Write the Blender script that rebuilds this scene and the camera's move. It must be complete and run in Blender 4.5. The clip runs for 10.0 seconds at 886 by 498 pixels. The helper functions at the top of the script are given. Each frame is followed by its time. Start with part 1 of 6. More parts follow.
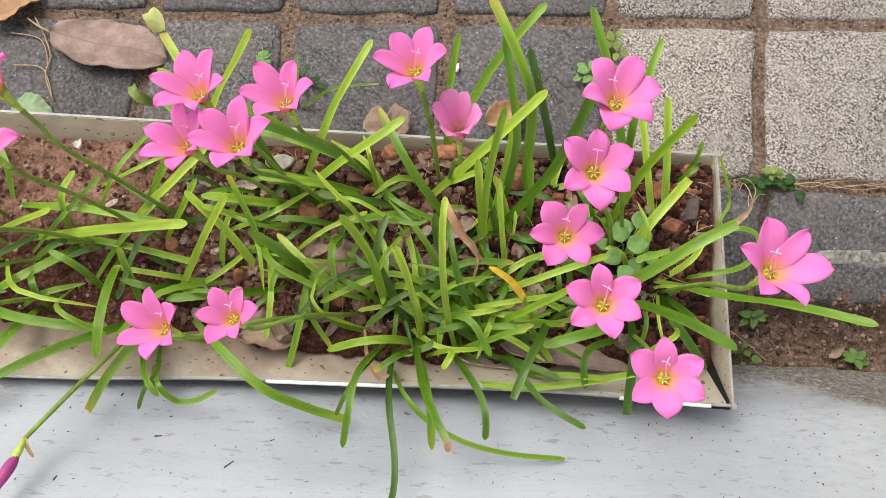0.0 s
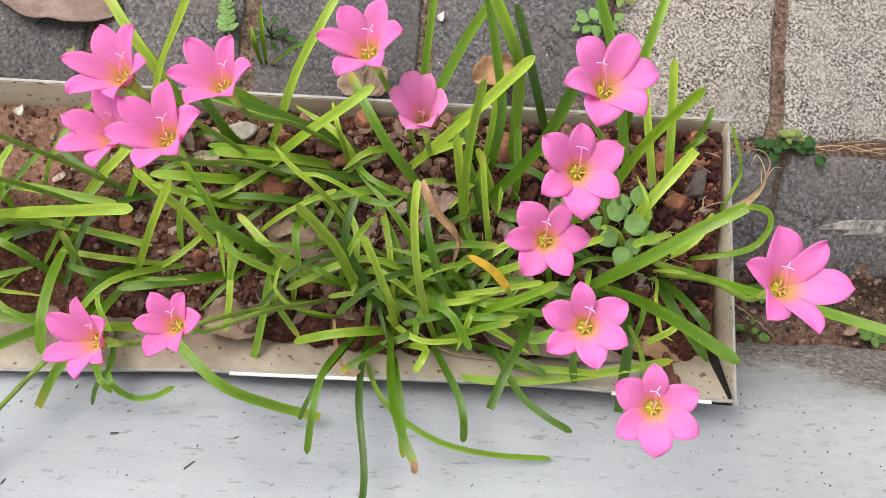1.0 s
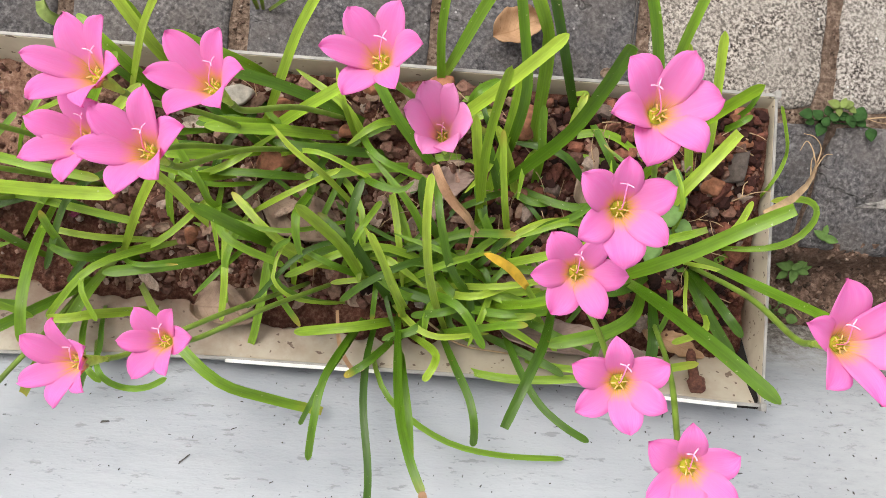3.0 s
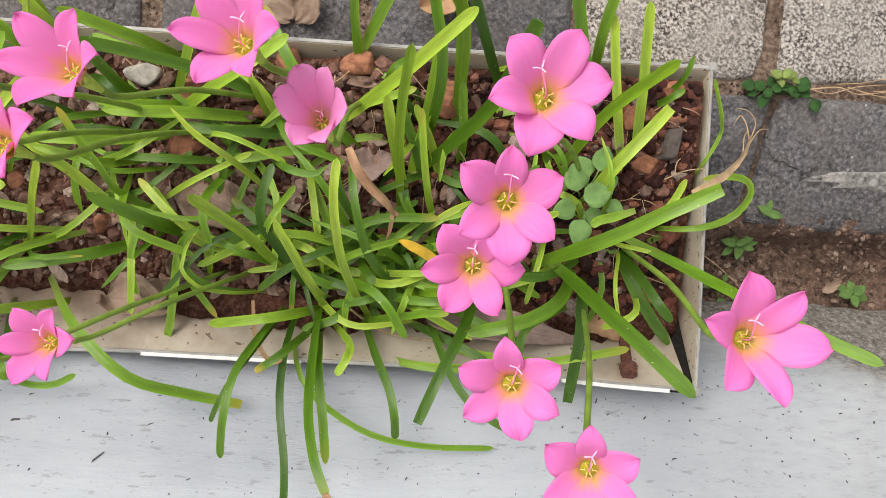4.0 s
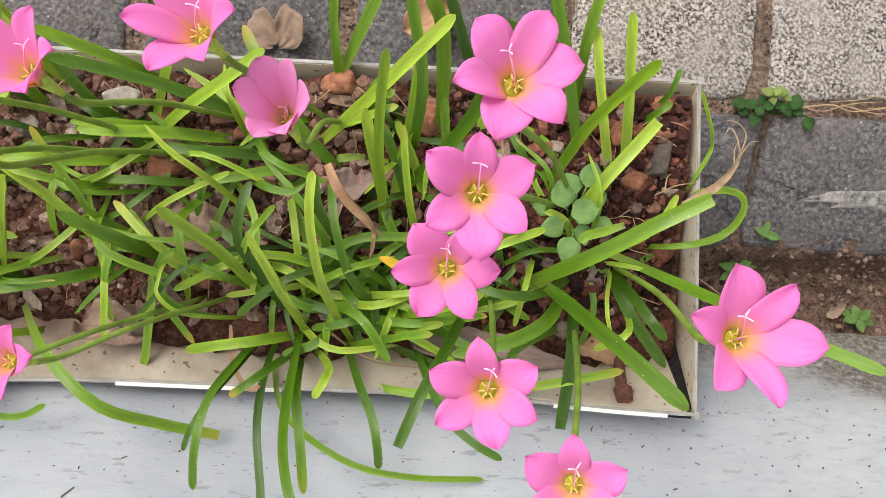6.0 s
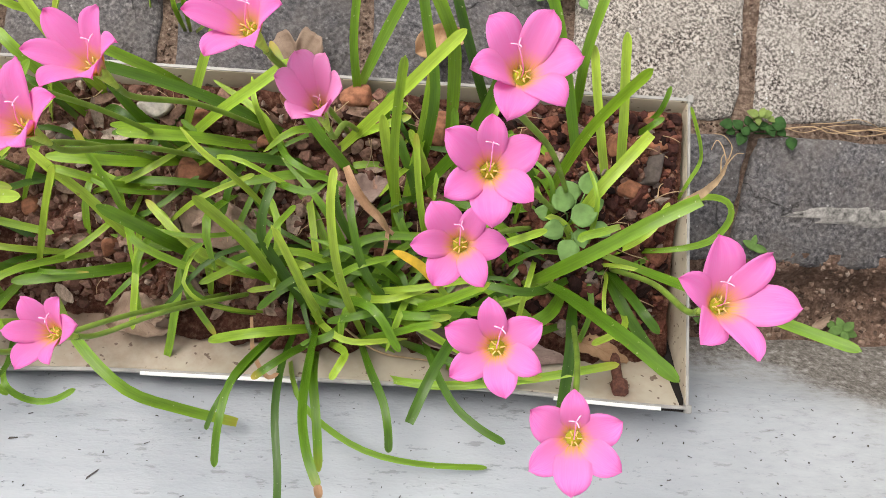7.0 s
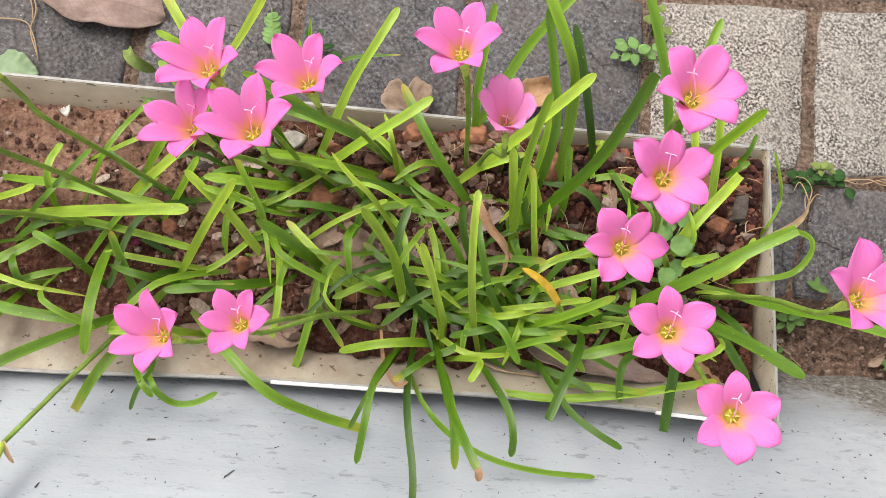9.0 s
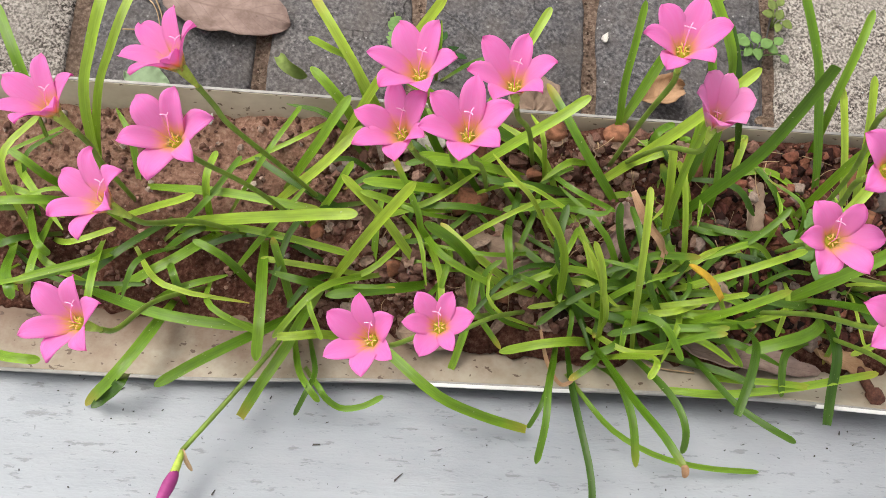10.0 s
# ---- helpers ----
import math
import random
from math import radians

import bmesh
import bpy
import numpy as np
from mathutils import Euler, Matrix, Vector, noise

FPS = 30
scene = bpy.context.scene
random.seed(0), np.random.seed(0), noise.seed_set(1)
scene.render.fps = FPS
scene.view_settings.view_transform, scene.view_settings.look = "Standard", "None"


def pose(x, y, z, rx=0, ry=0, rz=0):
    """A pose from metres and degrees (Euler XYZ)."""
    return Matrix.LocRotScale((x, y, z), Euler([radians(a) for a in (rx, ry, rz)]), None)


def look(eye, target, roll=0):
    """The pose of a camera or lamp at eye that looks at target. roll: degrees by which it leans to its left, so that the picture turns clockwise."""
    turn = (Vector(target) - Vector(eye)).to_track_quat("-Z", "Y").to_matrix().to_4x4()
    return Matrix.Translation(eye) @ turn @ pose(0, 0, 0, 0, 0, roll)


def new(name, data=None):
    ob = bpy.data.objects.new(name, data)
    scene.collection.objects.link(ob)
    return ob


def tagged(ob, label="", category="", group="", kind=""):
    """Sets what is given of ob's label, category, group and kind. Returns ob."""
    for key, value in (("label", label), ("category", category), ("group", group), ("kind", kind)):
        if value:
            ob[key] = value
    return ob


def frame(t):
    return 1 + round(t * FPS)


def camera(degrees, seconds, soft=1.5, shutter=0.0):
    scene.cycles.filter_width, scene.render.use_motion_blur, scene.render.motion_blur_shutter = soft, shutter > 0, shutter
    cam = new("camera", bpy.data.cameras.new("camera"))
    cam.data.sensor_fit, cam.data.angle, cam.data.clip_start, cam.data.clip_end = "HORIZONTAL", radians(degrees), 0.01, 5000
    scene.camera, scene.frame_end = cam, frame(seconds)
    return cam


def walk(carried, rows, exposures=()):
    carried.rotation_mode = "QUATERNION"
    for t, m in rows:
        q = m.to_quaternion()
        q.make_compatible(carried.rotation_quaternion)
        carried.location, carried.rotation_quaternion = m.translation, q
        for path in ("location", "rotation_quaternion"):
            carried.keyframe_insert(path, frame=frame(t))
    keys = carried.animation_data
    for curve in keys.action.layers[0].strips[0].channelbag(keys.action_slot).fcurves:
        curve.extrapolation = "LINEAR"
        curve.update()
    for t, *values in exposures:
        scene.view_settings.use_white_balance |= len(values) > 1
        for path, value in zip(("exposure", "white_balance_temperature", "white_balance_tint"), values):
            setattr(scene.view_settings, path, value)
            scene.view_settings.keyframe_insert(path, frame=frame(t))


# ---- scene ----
cam = camera(58.8, 10.0, soft=0.9)
PATH = [
    (0, (0.01, -0.069, 0.651), (0.078, 0.53, -1.255), 9.4),
    (0.5, (0.021, -0.037, 0.626), (0.079, 0.447, -1.313), 9.4),
    (1, (0.035, -0.009, 0.61), (0.079, 0.388, -1.35), 9.2),
    (1.5, (0.039, 0.014, 0.583), (0.066, 0.337, -1.391), 7.9),
    (2, (0.037, 0.033, 0.568), (0.059, 0.302, -1.413), 7.7),
    (2.2, (0.038, 0.032, 0.571), (0.055, 0.273, -1.415), 7.1),
    (3.3, (0.022, 0.067, 0.574), (0.096, 0.151, -1.423), 45.8),
    (3.5, (0.029, 0.066, 0.571), (0.11, 0.131, -1.426), 55.4),
    (4, (0.067, 0.076, 0.555), (0.157, 0.112, -1.443), 71.4),
    (4.5, (0.077, 0.081, 0.519), (0.148, 0.129, -1.48), 58.3),
    (5, (0.081, 0.083, 0.507), (0.138, 0.158, -1.491), 39.4),
    (5.5, (0.085, 0.075, 0.516), (0.137, 0.19, -1.48), 27.1),
    (5.7, (0.084, 0.067, 0.526), (0.144, 0.207, -1.468), 25.7),
    (6.8, (0.079, 0.028, 0.563), (0.142, 0.305, -1.417), 15.8),
    (7, (0.076, 0.021, 0.569), (0.141, 0.323, -1.407), 15.4),
    (7.5, (0.066, 0.008, 0.582), (0.138, 0.371, -1.383), 15.1),
    (8, (0.049, -0.01, 0.597), (0.127, 0.422, -1.354), 14.6),
    (8.5, (0.017, -0.02, 0.599), (0.105, 0.461, -1.34), 15.0),
    (9, (-0.016, -0.031, 0.604), (0.089, 0.471, -1.329), 16.5),
    (9.5, (-0.068, -0.039, 0.606), (0.032, 0.471, -1.325), 15.3),
    (10, (-0.119, -0.039, 0.597), (-0.027, 0.469, -1.335), 13.6),
]
EXPOSURE = [(0, 0.47), (1, 0.46), (2, 0.47), (3.5, 0.50), (4, 0.44), (5, 0.50), (7, 0.50), (8, 0.54), (9, 0.57), (9.5, 0.50), (10, 0.38)]
walk(cam, [(t, look(eye, target, roll)) for t, eye, target, roll in PATH], [(t, stops, 6600, 10) for t, stops in EXPOSURE])

# ---- light: bright overcast sky, weak wide sun from behind on the left ----
world = bpy.data.worlds.new("sky")
scene.world = world
world.use_nodes = True
SUN_EL, SUN_AZ = 58.0, -50.0  # degrees; azimuth from +y, minus is towards -x
wn = world.node_tree.nodes
sky = wn.new("ShaderNodeTexSky")
sky.sky_type = "NISHITA"
sky.sun_disc = False
sky.sun_elevation = radians(SUN_EL)
sky.sun_rotation = radians(SUN_AZ)
sky.air_density, sky.dust_density, sky.ozone_density = 1.0, 4.0, 1.0
wn["Background"].inputs["Strength"].default_value = 0.162
cloud = wn.new("ShaderNodeHueSaturation")  # cloud cover greys the blue of the sky
cloud.inputs["Saturation"].default_value = 0.05
world.node_tree.links.new(sky.outputs[0], cloud.inputs["Color"])
world.node_tree.links.new(cloud.outputs[0], wn["Background"].inputs[0])
sun = new("sun", bpy.data.lights.new("sun", "SUN"))
sun.data.energy, sun.data.angle, sun.data.color = 1.3, radians(34), (1.0, 0.915, 0.76)
az, el = radians(SUN_AZ), radians(SUN_EL)
sun.matrix_world = look((0, 0, 3), (0 - math.sin(az) * math.cos(el), -math.cos(az) * math.cos(el), 3 - math.sin(el)))


# ---- materials ----
def mat(name, rough=0.7, spec=0.3):
    m = bpy.data.materials.new(name)
    m.use_nodes = True
    n = m.node_tree.nodes
    b = n["Principled BSDF"]
    b.inputs["Roughness"].default_value = rough
    b.inputs["Specular IOR Level"].default_value = spec
    return m, m.node_tree, b


def node(tree, kind, **values):
    n = tree.nodes.new(kind)
    for k, v in values.items():
        n.inputs[k.replace("_", " ")].default_value = v
    return n


def place(tree):
    return tree.nodes.new("ShaderNodeNewGeometry").outputs["Position"]


def noise_tex(tree, scale, detail=4.0, rough=0.6, vec=None, stretch=None, turn=None):
    n = node(tree, "ShaderNodeTexNoise", Scale=scale, Detail=detail, Roughness=rough)
    v = vec if vec is not None else place(tree)
    if stretch or turn:
        mp = node(tree, "ShaderNodeMapping", Scale=stretch or (1, 1, 1), Rotation=turn or (0, 0, 0))
        tree.links.new(v, mp.inputs[0])
        v = mp.outputs[0]
    tree.links.new(v, n.inputs["Vector"])
    return n.outputs["Fac"]


def ramp(tree, fac, stops):
    r = tree.nodes.new("ShaderNodeValToRGB")
    e = r.color_ramp.elements
    while len(e) < len(stops):
        e.new(0.5)
    for el_, (p, c) in zip(e, stops):
        el_.position = p
        el_.color = (*c, 1) if len(c) == 3 else c
    tree.links.new(fac, r.inputs[0])
    return r.outputs[0]


def grey(p0, p1, lo=0.0, hi=1.0):
    return [(p0, (lo, lo, lo)), (p1, (hi, hi, hi))]


def mix(tree, fac, a, b, blend="MIX"):
    m = tree.nodes.new("ShaderNodeMix")
    m.data_type, m.blend_type = "RGBA", blend
    for sock, v in ((m.inputs[0], fac), (m.inputs[6], a), (m.inputs[7], b)):
        if isinstance(v, (int, float)):
            sock.default_value = v
        elif isinstance(v, tuple):
            sock.default_value = (*v, 1)
        else:
            tree.links.new(v, sock)
    return m.outputs[2]


def bump(tree, bsdf, height, strength, dist):
    b = node(tree, "ShaderNodeBump", Strength=strength, Distance=dist)
    tree.links.new(height, b.inputs["Height"])
    tree.links.new(b.outputs[0], bsdf.inputs["Normal"])


def rnd(tree):
    return tree.nodes.new("ShaderNodeObjectInfo").outputs["Random"]


def island(tree):
    return tree.nodes.new("ShaderNodeNewGeometry").outputs["Random Per Island"]


def uv_axis(tree, axis):
    u = tree.nodes.new("ShaderNodeUVMap")
    s = tree.nodes.new("ShaderNodeSeparateXYZ")
    tree.links.new(u.outputs[0], s.inputs[0])
    return s.outputs[axis]


def see_through(m, bsdf, color, amount):
    """Lets light through a thin leaf or petal."""
    t = m.node_tree
    tr = t.nodes.new("ShaderNodeBsdfTranslucent")
    mx = t.nodes.new("ShaderNodeMixShader")
    mx.inputs[0].default_value = amount
    t.links.new(color, tr.inputs["Color"])
    t.links.new(bsdf.outputs[0], mx.inputs[1])
    t.links.new(tr.outputs[0], mx.inputs[2])
    t.links.new(mx.outputs[0], t.nodes["Material Output"].inputs[0])


def hashed(tree, k):
    """A second random number for each object."""
    m = node(tree, "ShaderNodeMath")
    m.operation = "MULTIPLY"
    m.inputs[1].default_value = k
    tree.links.new(rnd(tree), m.inputs[0])
    f = node(tree, "ShaderNodeMath")
    f.operation = "FRACT"
    tree.links.new(m.outputs[0], f.inputs[0])
    return f.outputs[0]


def leaf_material(name, lo=0.0, hi=1.0):
    """Blades from deep green (0) to lime (1)."""
    m, t, b = mat(name, 0.32, 0.55)
    age = node(t, "ShaderNodeMapRange", To_Min=lo, To_Max=hi)
    t.links.new(rnd(t), age.inputs[0])
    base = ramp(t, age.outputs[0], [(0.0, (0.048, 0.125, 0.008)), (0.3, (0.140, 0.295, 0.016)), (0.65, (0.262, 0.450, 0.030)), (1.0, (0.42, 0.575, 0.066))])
    along, across = uv_axis(t, 1), uv_axis(t, 0)
    c = mix(t, 1.0, base, ramp(t, along, [(0.0, (0.8, 0.8, 0.6)), (0.25, (1, 1, 1)), (1.0, (1.1, 1.05, 1.0))]), "MULTIPLY")
    # paler and darker stretches along the blade, fine veins across it
    tone = noise_tex(t, 3.0, 3, 0.55, uv_vec(t, (0.5, 1.6, 1.0)))
    c = mix(t, 1.0, c, ramp(t, tone, grey(0.28, 0.72, 0.76, 1.24)), "MULTIPLY")
    vein = noise_tex(t, 16, 2, 0.5, uv_vec(t, (1.6, 0.06, 1.0)))
    c = mix(t, 1.0, c, ramp(t, vein, grey(0.3, 0.7, 0.90, 1.09)), "MULTIPLY")
    rib = ramp(t, across, [(0.0, (1.1, 1.08, 1.04)), (0.4, (0.93, 0.93, 0.93)), (0.5, (1.06, 1.06, 1.02)), (0.6, (0.93, 0.93, 0.93)), (1.0, (1.15, 1.12, 1.06))])
    c = mix(t, 1.0, c, rib, "MULTIPLY")
    # yellowed ends on some blades, orange on a few
    old = ramp(t, hashed(t, 7.31), grey(0.80, 0.97))
    end = ramp(t, along, grey(0.86, 1.0))
    c = mix(t, mix(t, 1.0, old, end, "MULTIPLY"), c, (0.50, 0.38, 0.05))
    foot = ramp(t, along, [(0.0, (1, 1, 1)), (0.22, (0, 0, 0))])
    c = mix(t, mix(t, 1.0, foot, ramp(t, hashed(t, 13.7), grey(0.5, 0.9, 0.0, 0.7)), "MULTIPLY"), c, (0.42, 0.48, 0.14))
    spots = noise_tex(t, 420, 2, 0.5)
    c = mix(t, ramp(t, spots, grey(0.71, 0.77, 0.0, 0.6)), c, (0.58, 0.62, 0.32))
    scab = noise_tex(t, 150, 3, 0.6)
    c = mix(t, ramp(t, scab, grey(0.72, 0.76, 0.0, 0.7)), c, (0.30, 0.20, 0.06))
    t.links.new(c, b.inputs["Base Color"])
    bump(t, b, vein, 0.35, 0.0006)
    see_through(m, b, c, 0.30)
    return m


def uv_vec(tree, scale):
    u = tree.nodes.new("ShaderNodeUVMap")
    mp = node(tree, "ShaderNodeMapping", Scale=scale)
    oi = tree.nodes.new("ShaderNodeObjectInfo")
    tree.links.new(oi.outputs["Location"], mp.inputs["Location"])
    tree.links.new(u.outputs[0], mp.inputs[0])
    return mp.outputs[0]


def petal_material(name, fade=0.0):
    m, t, b = mat(name, 0.55, 0.25)
    along, across = uv_axis(t, 1), uv_axis(t, 0)
    ray = noise_tex(t, 7, 2, 0.5, uv_vec(t, (1.0, 0.05, 1.0)))
    reach = node(t, "ShaderNodeMath")  # the yellow of the throat runs out in rays
    reach.operation = "MULTIPLY_ADD"
    t.links.new(ray, reach.inputs[0])
    reach.inputs[1].default_value = -0.16
    t.links.new(along, reach.inputs[2])
    c = ramp(t, reach.outputs[0], [(0.0, (0.55, 0.54, 0.04)), (0.04, (0.88, 0.66, 0.12)), (0.09, (0.94, 0.60, 0.26)), (0.16, (0.94, 0.48, 0.52)), (0.25, (0.94, 0.37, 0.71)), (0.65, (0.94, 0.272, 0.70)), (0.88, (0.93, 0.245, 0.66)), (0.96, (0.91, 0.16, 0.53))])
    veins = noise_tex(t, 9, 2, 0.5, uv_vec(t, (3.2, 0.35, 1.0)))
    c = mix(t, ramp(t, veins, grey(0.38, 0.68, 0.0, 0.55)), c, (0.94, 0.37, 0.76))
    c = mix(t, fade, c, (0.93, 0.62, 0.80))
    t.links.new(c, b.inputs["Base Color"])
    bump(t, b, noise_tex(t, 12, 2, 0.5, uv_vec(t, (4.0, 0.3, 1.0))), 0.3, 0.0008)
    see_through(m, b, c, 0.46)
    return m


def plain(name, color, rough=0.6, vary=0.35, scale=300.0, spec=0.3, through_amount=0.0):
    m, t, b = mat(name, rough, spec)
    n = noise_tex(t, scale, 4, 0.6)
    dark = tuple(v * (1 - vary) for v in color)
    lite = tuple(min(1.0, v * (1 + vary)) for v in color)
    c = ramp(t, n, [(0.3, dark), (0.7, lite)])
    t.links.new(c, b.inputs["Base Color"])
    bump(t, b, n, 0.3, 0.001)
    if through_amount:
        see_through(m, b, c, through_amount)
    return m


def soil_material(name, dark, mid, light, dry=False):
    m, t, b = mat(name, 0.95, 0.1)
    big, fine = noise_tex(t, 28, 5, 0.6), noise_tex(t, 260, 6, 0.7)
    c = ramp(t, fine, [(0.25, dark), (0.5, mid), (0.78, light)])
    c = mix(t, ramp(t, big, grey(0.35, 0.7, 0.0, 0.55)), c, dark)
    if dry:  # paler, drier soil in the bare stretch, with sunlight along the back wall painted in
        sep = t.nodes.new("ShaderNodeSeparateXYZ")
        t.links.new(place(t), sep.inputs[0])
        bare = node(t, "ShaderNodeMapRange", From_Min=-0.11, From_Max=-0.20)
        t.links.new(sep.outputs[0], bare.inputs[0])
        back = node(t, "ShaderNodeMapRange", From_Min=0.10, From_Max=0.16)
        t.links.new(sep.outputs[1], back.inputs[0])
        c = mix(t, mix(t, 1.0, bare.outputs[0], back.outputs[0], "MULTIPLY"), c, ramp(t, fine, [(0.25, (0.10, 0.048, 0.034)), (0.5, (0.31, 0.175, 0.125)), (0.78, (0.52, 0.36, 0.28))]))
    t.links.new(c, b.inputs["Base Color"])
    bump(t, b, mix(t, 0.5, fine, noise_tex(t, 110, 4, 0.65)), 1.0, 0.006)
    return m


def stone_material(name, stops):
    m, t, b = mat(name, 0.85, 0.2)
    n = noise_tex(t, 330, 5, 0.7)
    c = ramp(t, island(t), stops)
    c = mix(t, 1.0, c, ramp(t, n, grey(0.25, 0.75, 0.35, 1.35)), "MULTIPLY")
    t.links.new(c, b.inputs["Base Color"])
    bump(t, b, n, 0.6, 0.0015)
    return m


def paver_material(name, dark, mid, light, grain, lo, hi, brown, cracked=0.0, blot=0.65):
    m, t, b = mat(name, 0.88, 0.2)
    g = noise_tex(t, grain, 3, 0.62, turn=(0.6, 0.5, 0.7))
    patch = noise_tex(t, 26, 5, 0.65)
    c = ramp(t, g, [(lo, dark), ((lo + hi) / 2, mid), (hi, light)])
    calm = ramp(t, g, [(lo, tuple(0.5 * (u + v) for u, v in zip(dark, mid))), (hi, tuple(0.5 * (u + v) for u, v in zip(mid, light)))])
    c = mix(t, ramp(t, noise_tex(t, 48, 4, 0.6), grey(0.46, 0.72)), c, calm)  # worn smoother in places
    c = mix(t, 1.0, c, ramp(t, rnd(t), [(0, (0.82, 0.82, 0.84)), (1, (1.10, 1.07, 1.04))]), "MULTIPLY")
    c = mix(t, ramp(t, patch, grey(0.42, 0.70, 0.0, 0.6)), c, brown)
    pale = noise_tex(t, 75, 6, 0.75, None, (0.8, 1.3, 1.0))
    c = mix(t, ramp(t, pale, grey(0.56, 0.70, 0.0, blot)), c, light)
    c = mix(t, ramp(t, pale, [(0.27, (blot, blot, blot)), (0.40, (0, 0, 0))]), c, dark)
    vor = node(t, "ShaderNodeTexVoronoi", Scale=150.0)
    t.links.new(place(t), vor.inputs["Vector"])
    speck = ramp(t, vor.outputs["Distance"], [(0.09, (1, 1, 1)), (0.17, (0, 0, 0))])
    c = mix(t, mix(t, 1.0, speck, ramp(t, noise_tex(t, 60, 2, 0.5), grey(0.52, 0.60)), "MULTIPLY"), c, tuple(min(0.56, v * 1.4) for v in light))
    height = mix(t, 0.5, g, noise_tex(t, 90, 5, 0.65))
    if cracked:
        warp = mix(t, 0.06, place(t), node_color(t, 30.0))
        cr = node(t, "ShaderNodeTexVoronoi", Scale=17.0)
        cr.feature = "DISTANCE_TO_EDGE"
        t.links.new(warp, cr.inputs["Vector"])
        some = ramp(t, noise_tex(t, 11, 3, 0.5), grey(0.52, 0.60, 0.0, cracked))
        line = mix(t, 1.0, ramp(t, cr.outputs["Distance"], [(0.004, (1, 1, 1)), (0.016, (0, 0, 0))]), some, "MULTIPLY")
        c = mix(t, line, c, (0.02, 0.018, 0.017))
        height = mix(t, line, height, (0, 0, 0))
    t.links.new(c, b.inputs["Base Color"])
    bump(t, b, height, 0.9, 0.004)
    return m


def node_color(tree, scale):
    n = node(tree, "ShaderNodeTexNoise", Scale=scale, Detail=4.0)
    tree.links.new(place(tree), n.inputs["Vector"])
    return n.outputs["Color"]


def ledge_material():
    m, t, b = mat("painted_concrete", 0.6, 0.35)
    broad = noise_tex(t, 9, 5, 0.6)
    brush = noise_tex(t, 50, 6, 0.7, None, (0.28, 1.7, 1.0))
    c = ramp(t, broad, [(0.3, (0.325, 0.353, 0.392)), (0.7, (0.405, 0.433, 0.472))])
    c = mix(t, ramp(t, brush, grey(0.45, 0.8, 0.0, 0.4)), c, (0.455, 0.473, 0.498))
    spots = noise_tex(t, 120, 4, 0.65, None, (0.5, 1.8, 1.0))
    c = mix(t, ramp(t, spots, grey(0.60, 0.66, 0.0, 0.6)), c, (0.20, 0.21, 0.215))
    flecks = noise_tex(t, 330, 2, 0.5, None, (0.7, 1.0, 1.0))
    c = mix(t, ramp(t, flecks, grey(0.69, 0.75, 0.0, 0.55)), c, (0.16, 0.16, 0.16))
    # bare, dirty concrete along the gutter, wider past the trough
    sep = t.nodes.new("ShaderNodeSeparateXYZ")
    t.links.new(place(t), sep.inputs[0])
    reach = node(t, "ShaderNodeMapRange", From_Min=0.34, From_Max=0.46, To_Min=0.042, To_Max=-0.006)
    t.links.new(sep.outputs[0], reach.inputs[0])
    inside = node(t, "ShaderNodeMath")
    inside.operation = "SUBTRACT"
    t.links.new(sep.outputs[1], inside.inputs[0])
    t.links.new(reach.outputs[0], inside.inputs[1])
    wob = node(t, "ShaderNodeMath")
    wob.operation = "MULTIPLY_ADD"
    t.links.new(noise_tex(t, 46, 8, 0.8, None, (0.55, 1.3, 1.0)), wob.inputs[0])
    wob.inputs[1].default_value = 0.055
    t.links.new(inside.outputs[0], wob.inputs[2])
    worn = ramp(t, wob.outputs[0], grey(-0.028, 0.030, 0.0, 0.75))
    c = mix(t, worn, c, ramp(t, noise_tex(t, 150, 5, 0.7, None, (0.4, 1.6, 1.0)), [(0.3, (0.20, 0.19, 0.175)), (0.7, (0.40, 0.395, 0.38))]))
    far = node(t, "ShaderNodeMapRange", From_Min=0.16, From_Max=0.40, To_Max=0.55)
    t.links.new(sep.outputs[0], far.inputs[0])
    streak = noise_tex(t, 170, 6, 0.75, None, (0.35, 1.3, 1.0))
    c = mix(t, far.outputs[0], c, ramp(t, streak, [(0.30, (0.11, 0.106, 0.10)), (0.43, (0.25, 0.254, 0.258)), (0.7, (0.335, 0.345, 0.352))]))
    bare = ramp(t, wob.outputs[0], grey(0.017, 0.030))
    rough_c = ramp(t, noise_tex(t, 240, 5, 0.75), [(0.34, (0.045, 0.037, 0.032)), (0.52, (0.165, 0.150, 0.134)), (0.70, (0.36, 0.35, 0.335))])
    c = mix(t, bare, c, rough_c)
    t.links.new(c, b.inputs["Base Color"])
    bump(t, b, mix(t, 0.4, brush, mix(t, 0.5, flecks, streak)), 0.55, 0.0025)
    return m


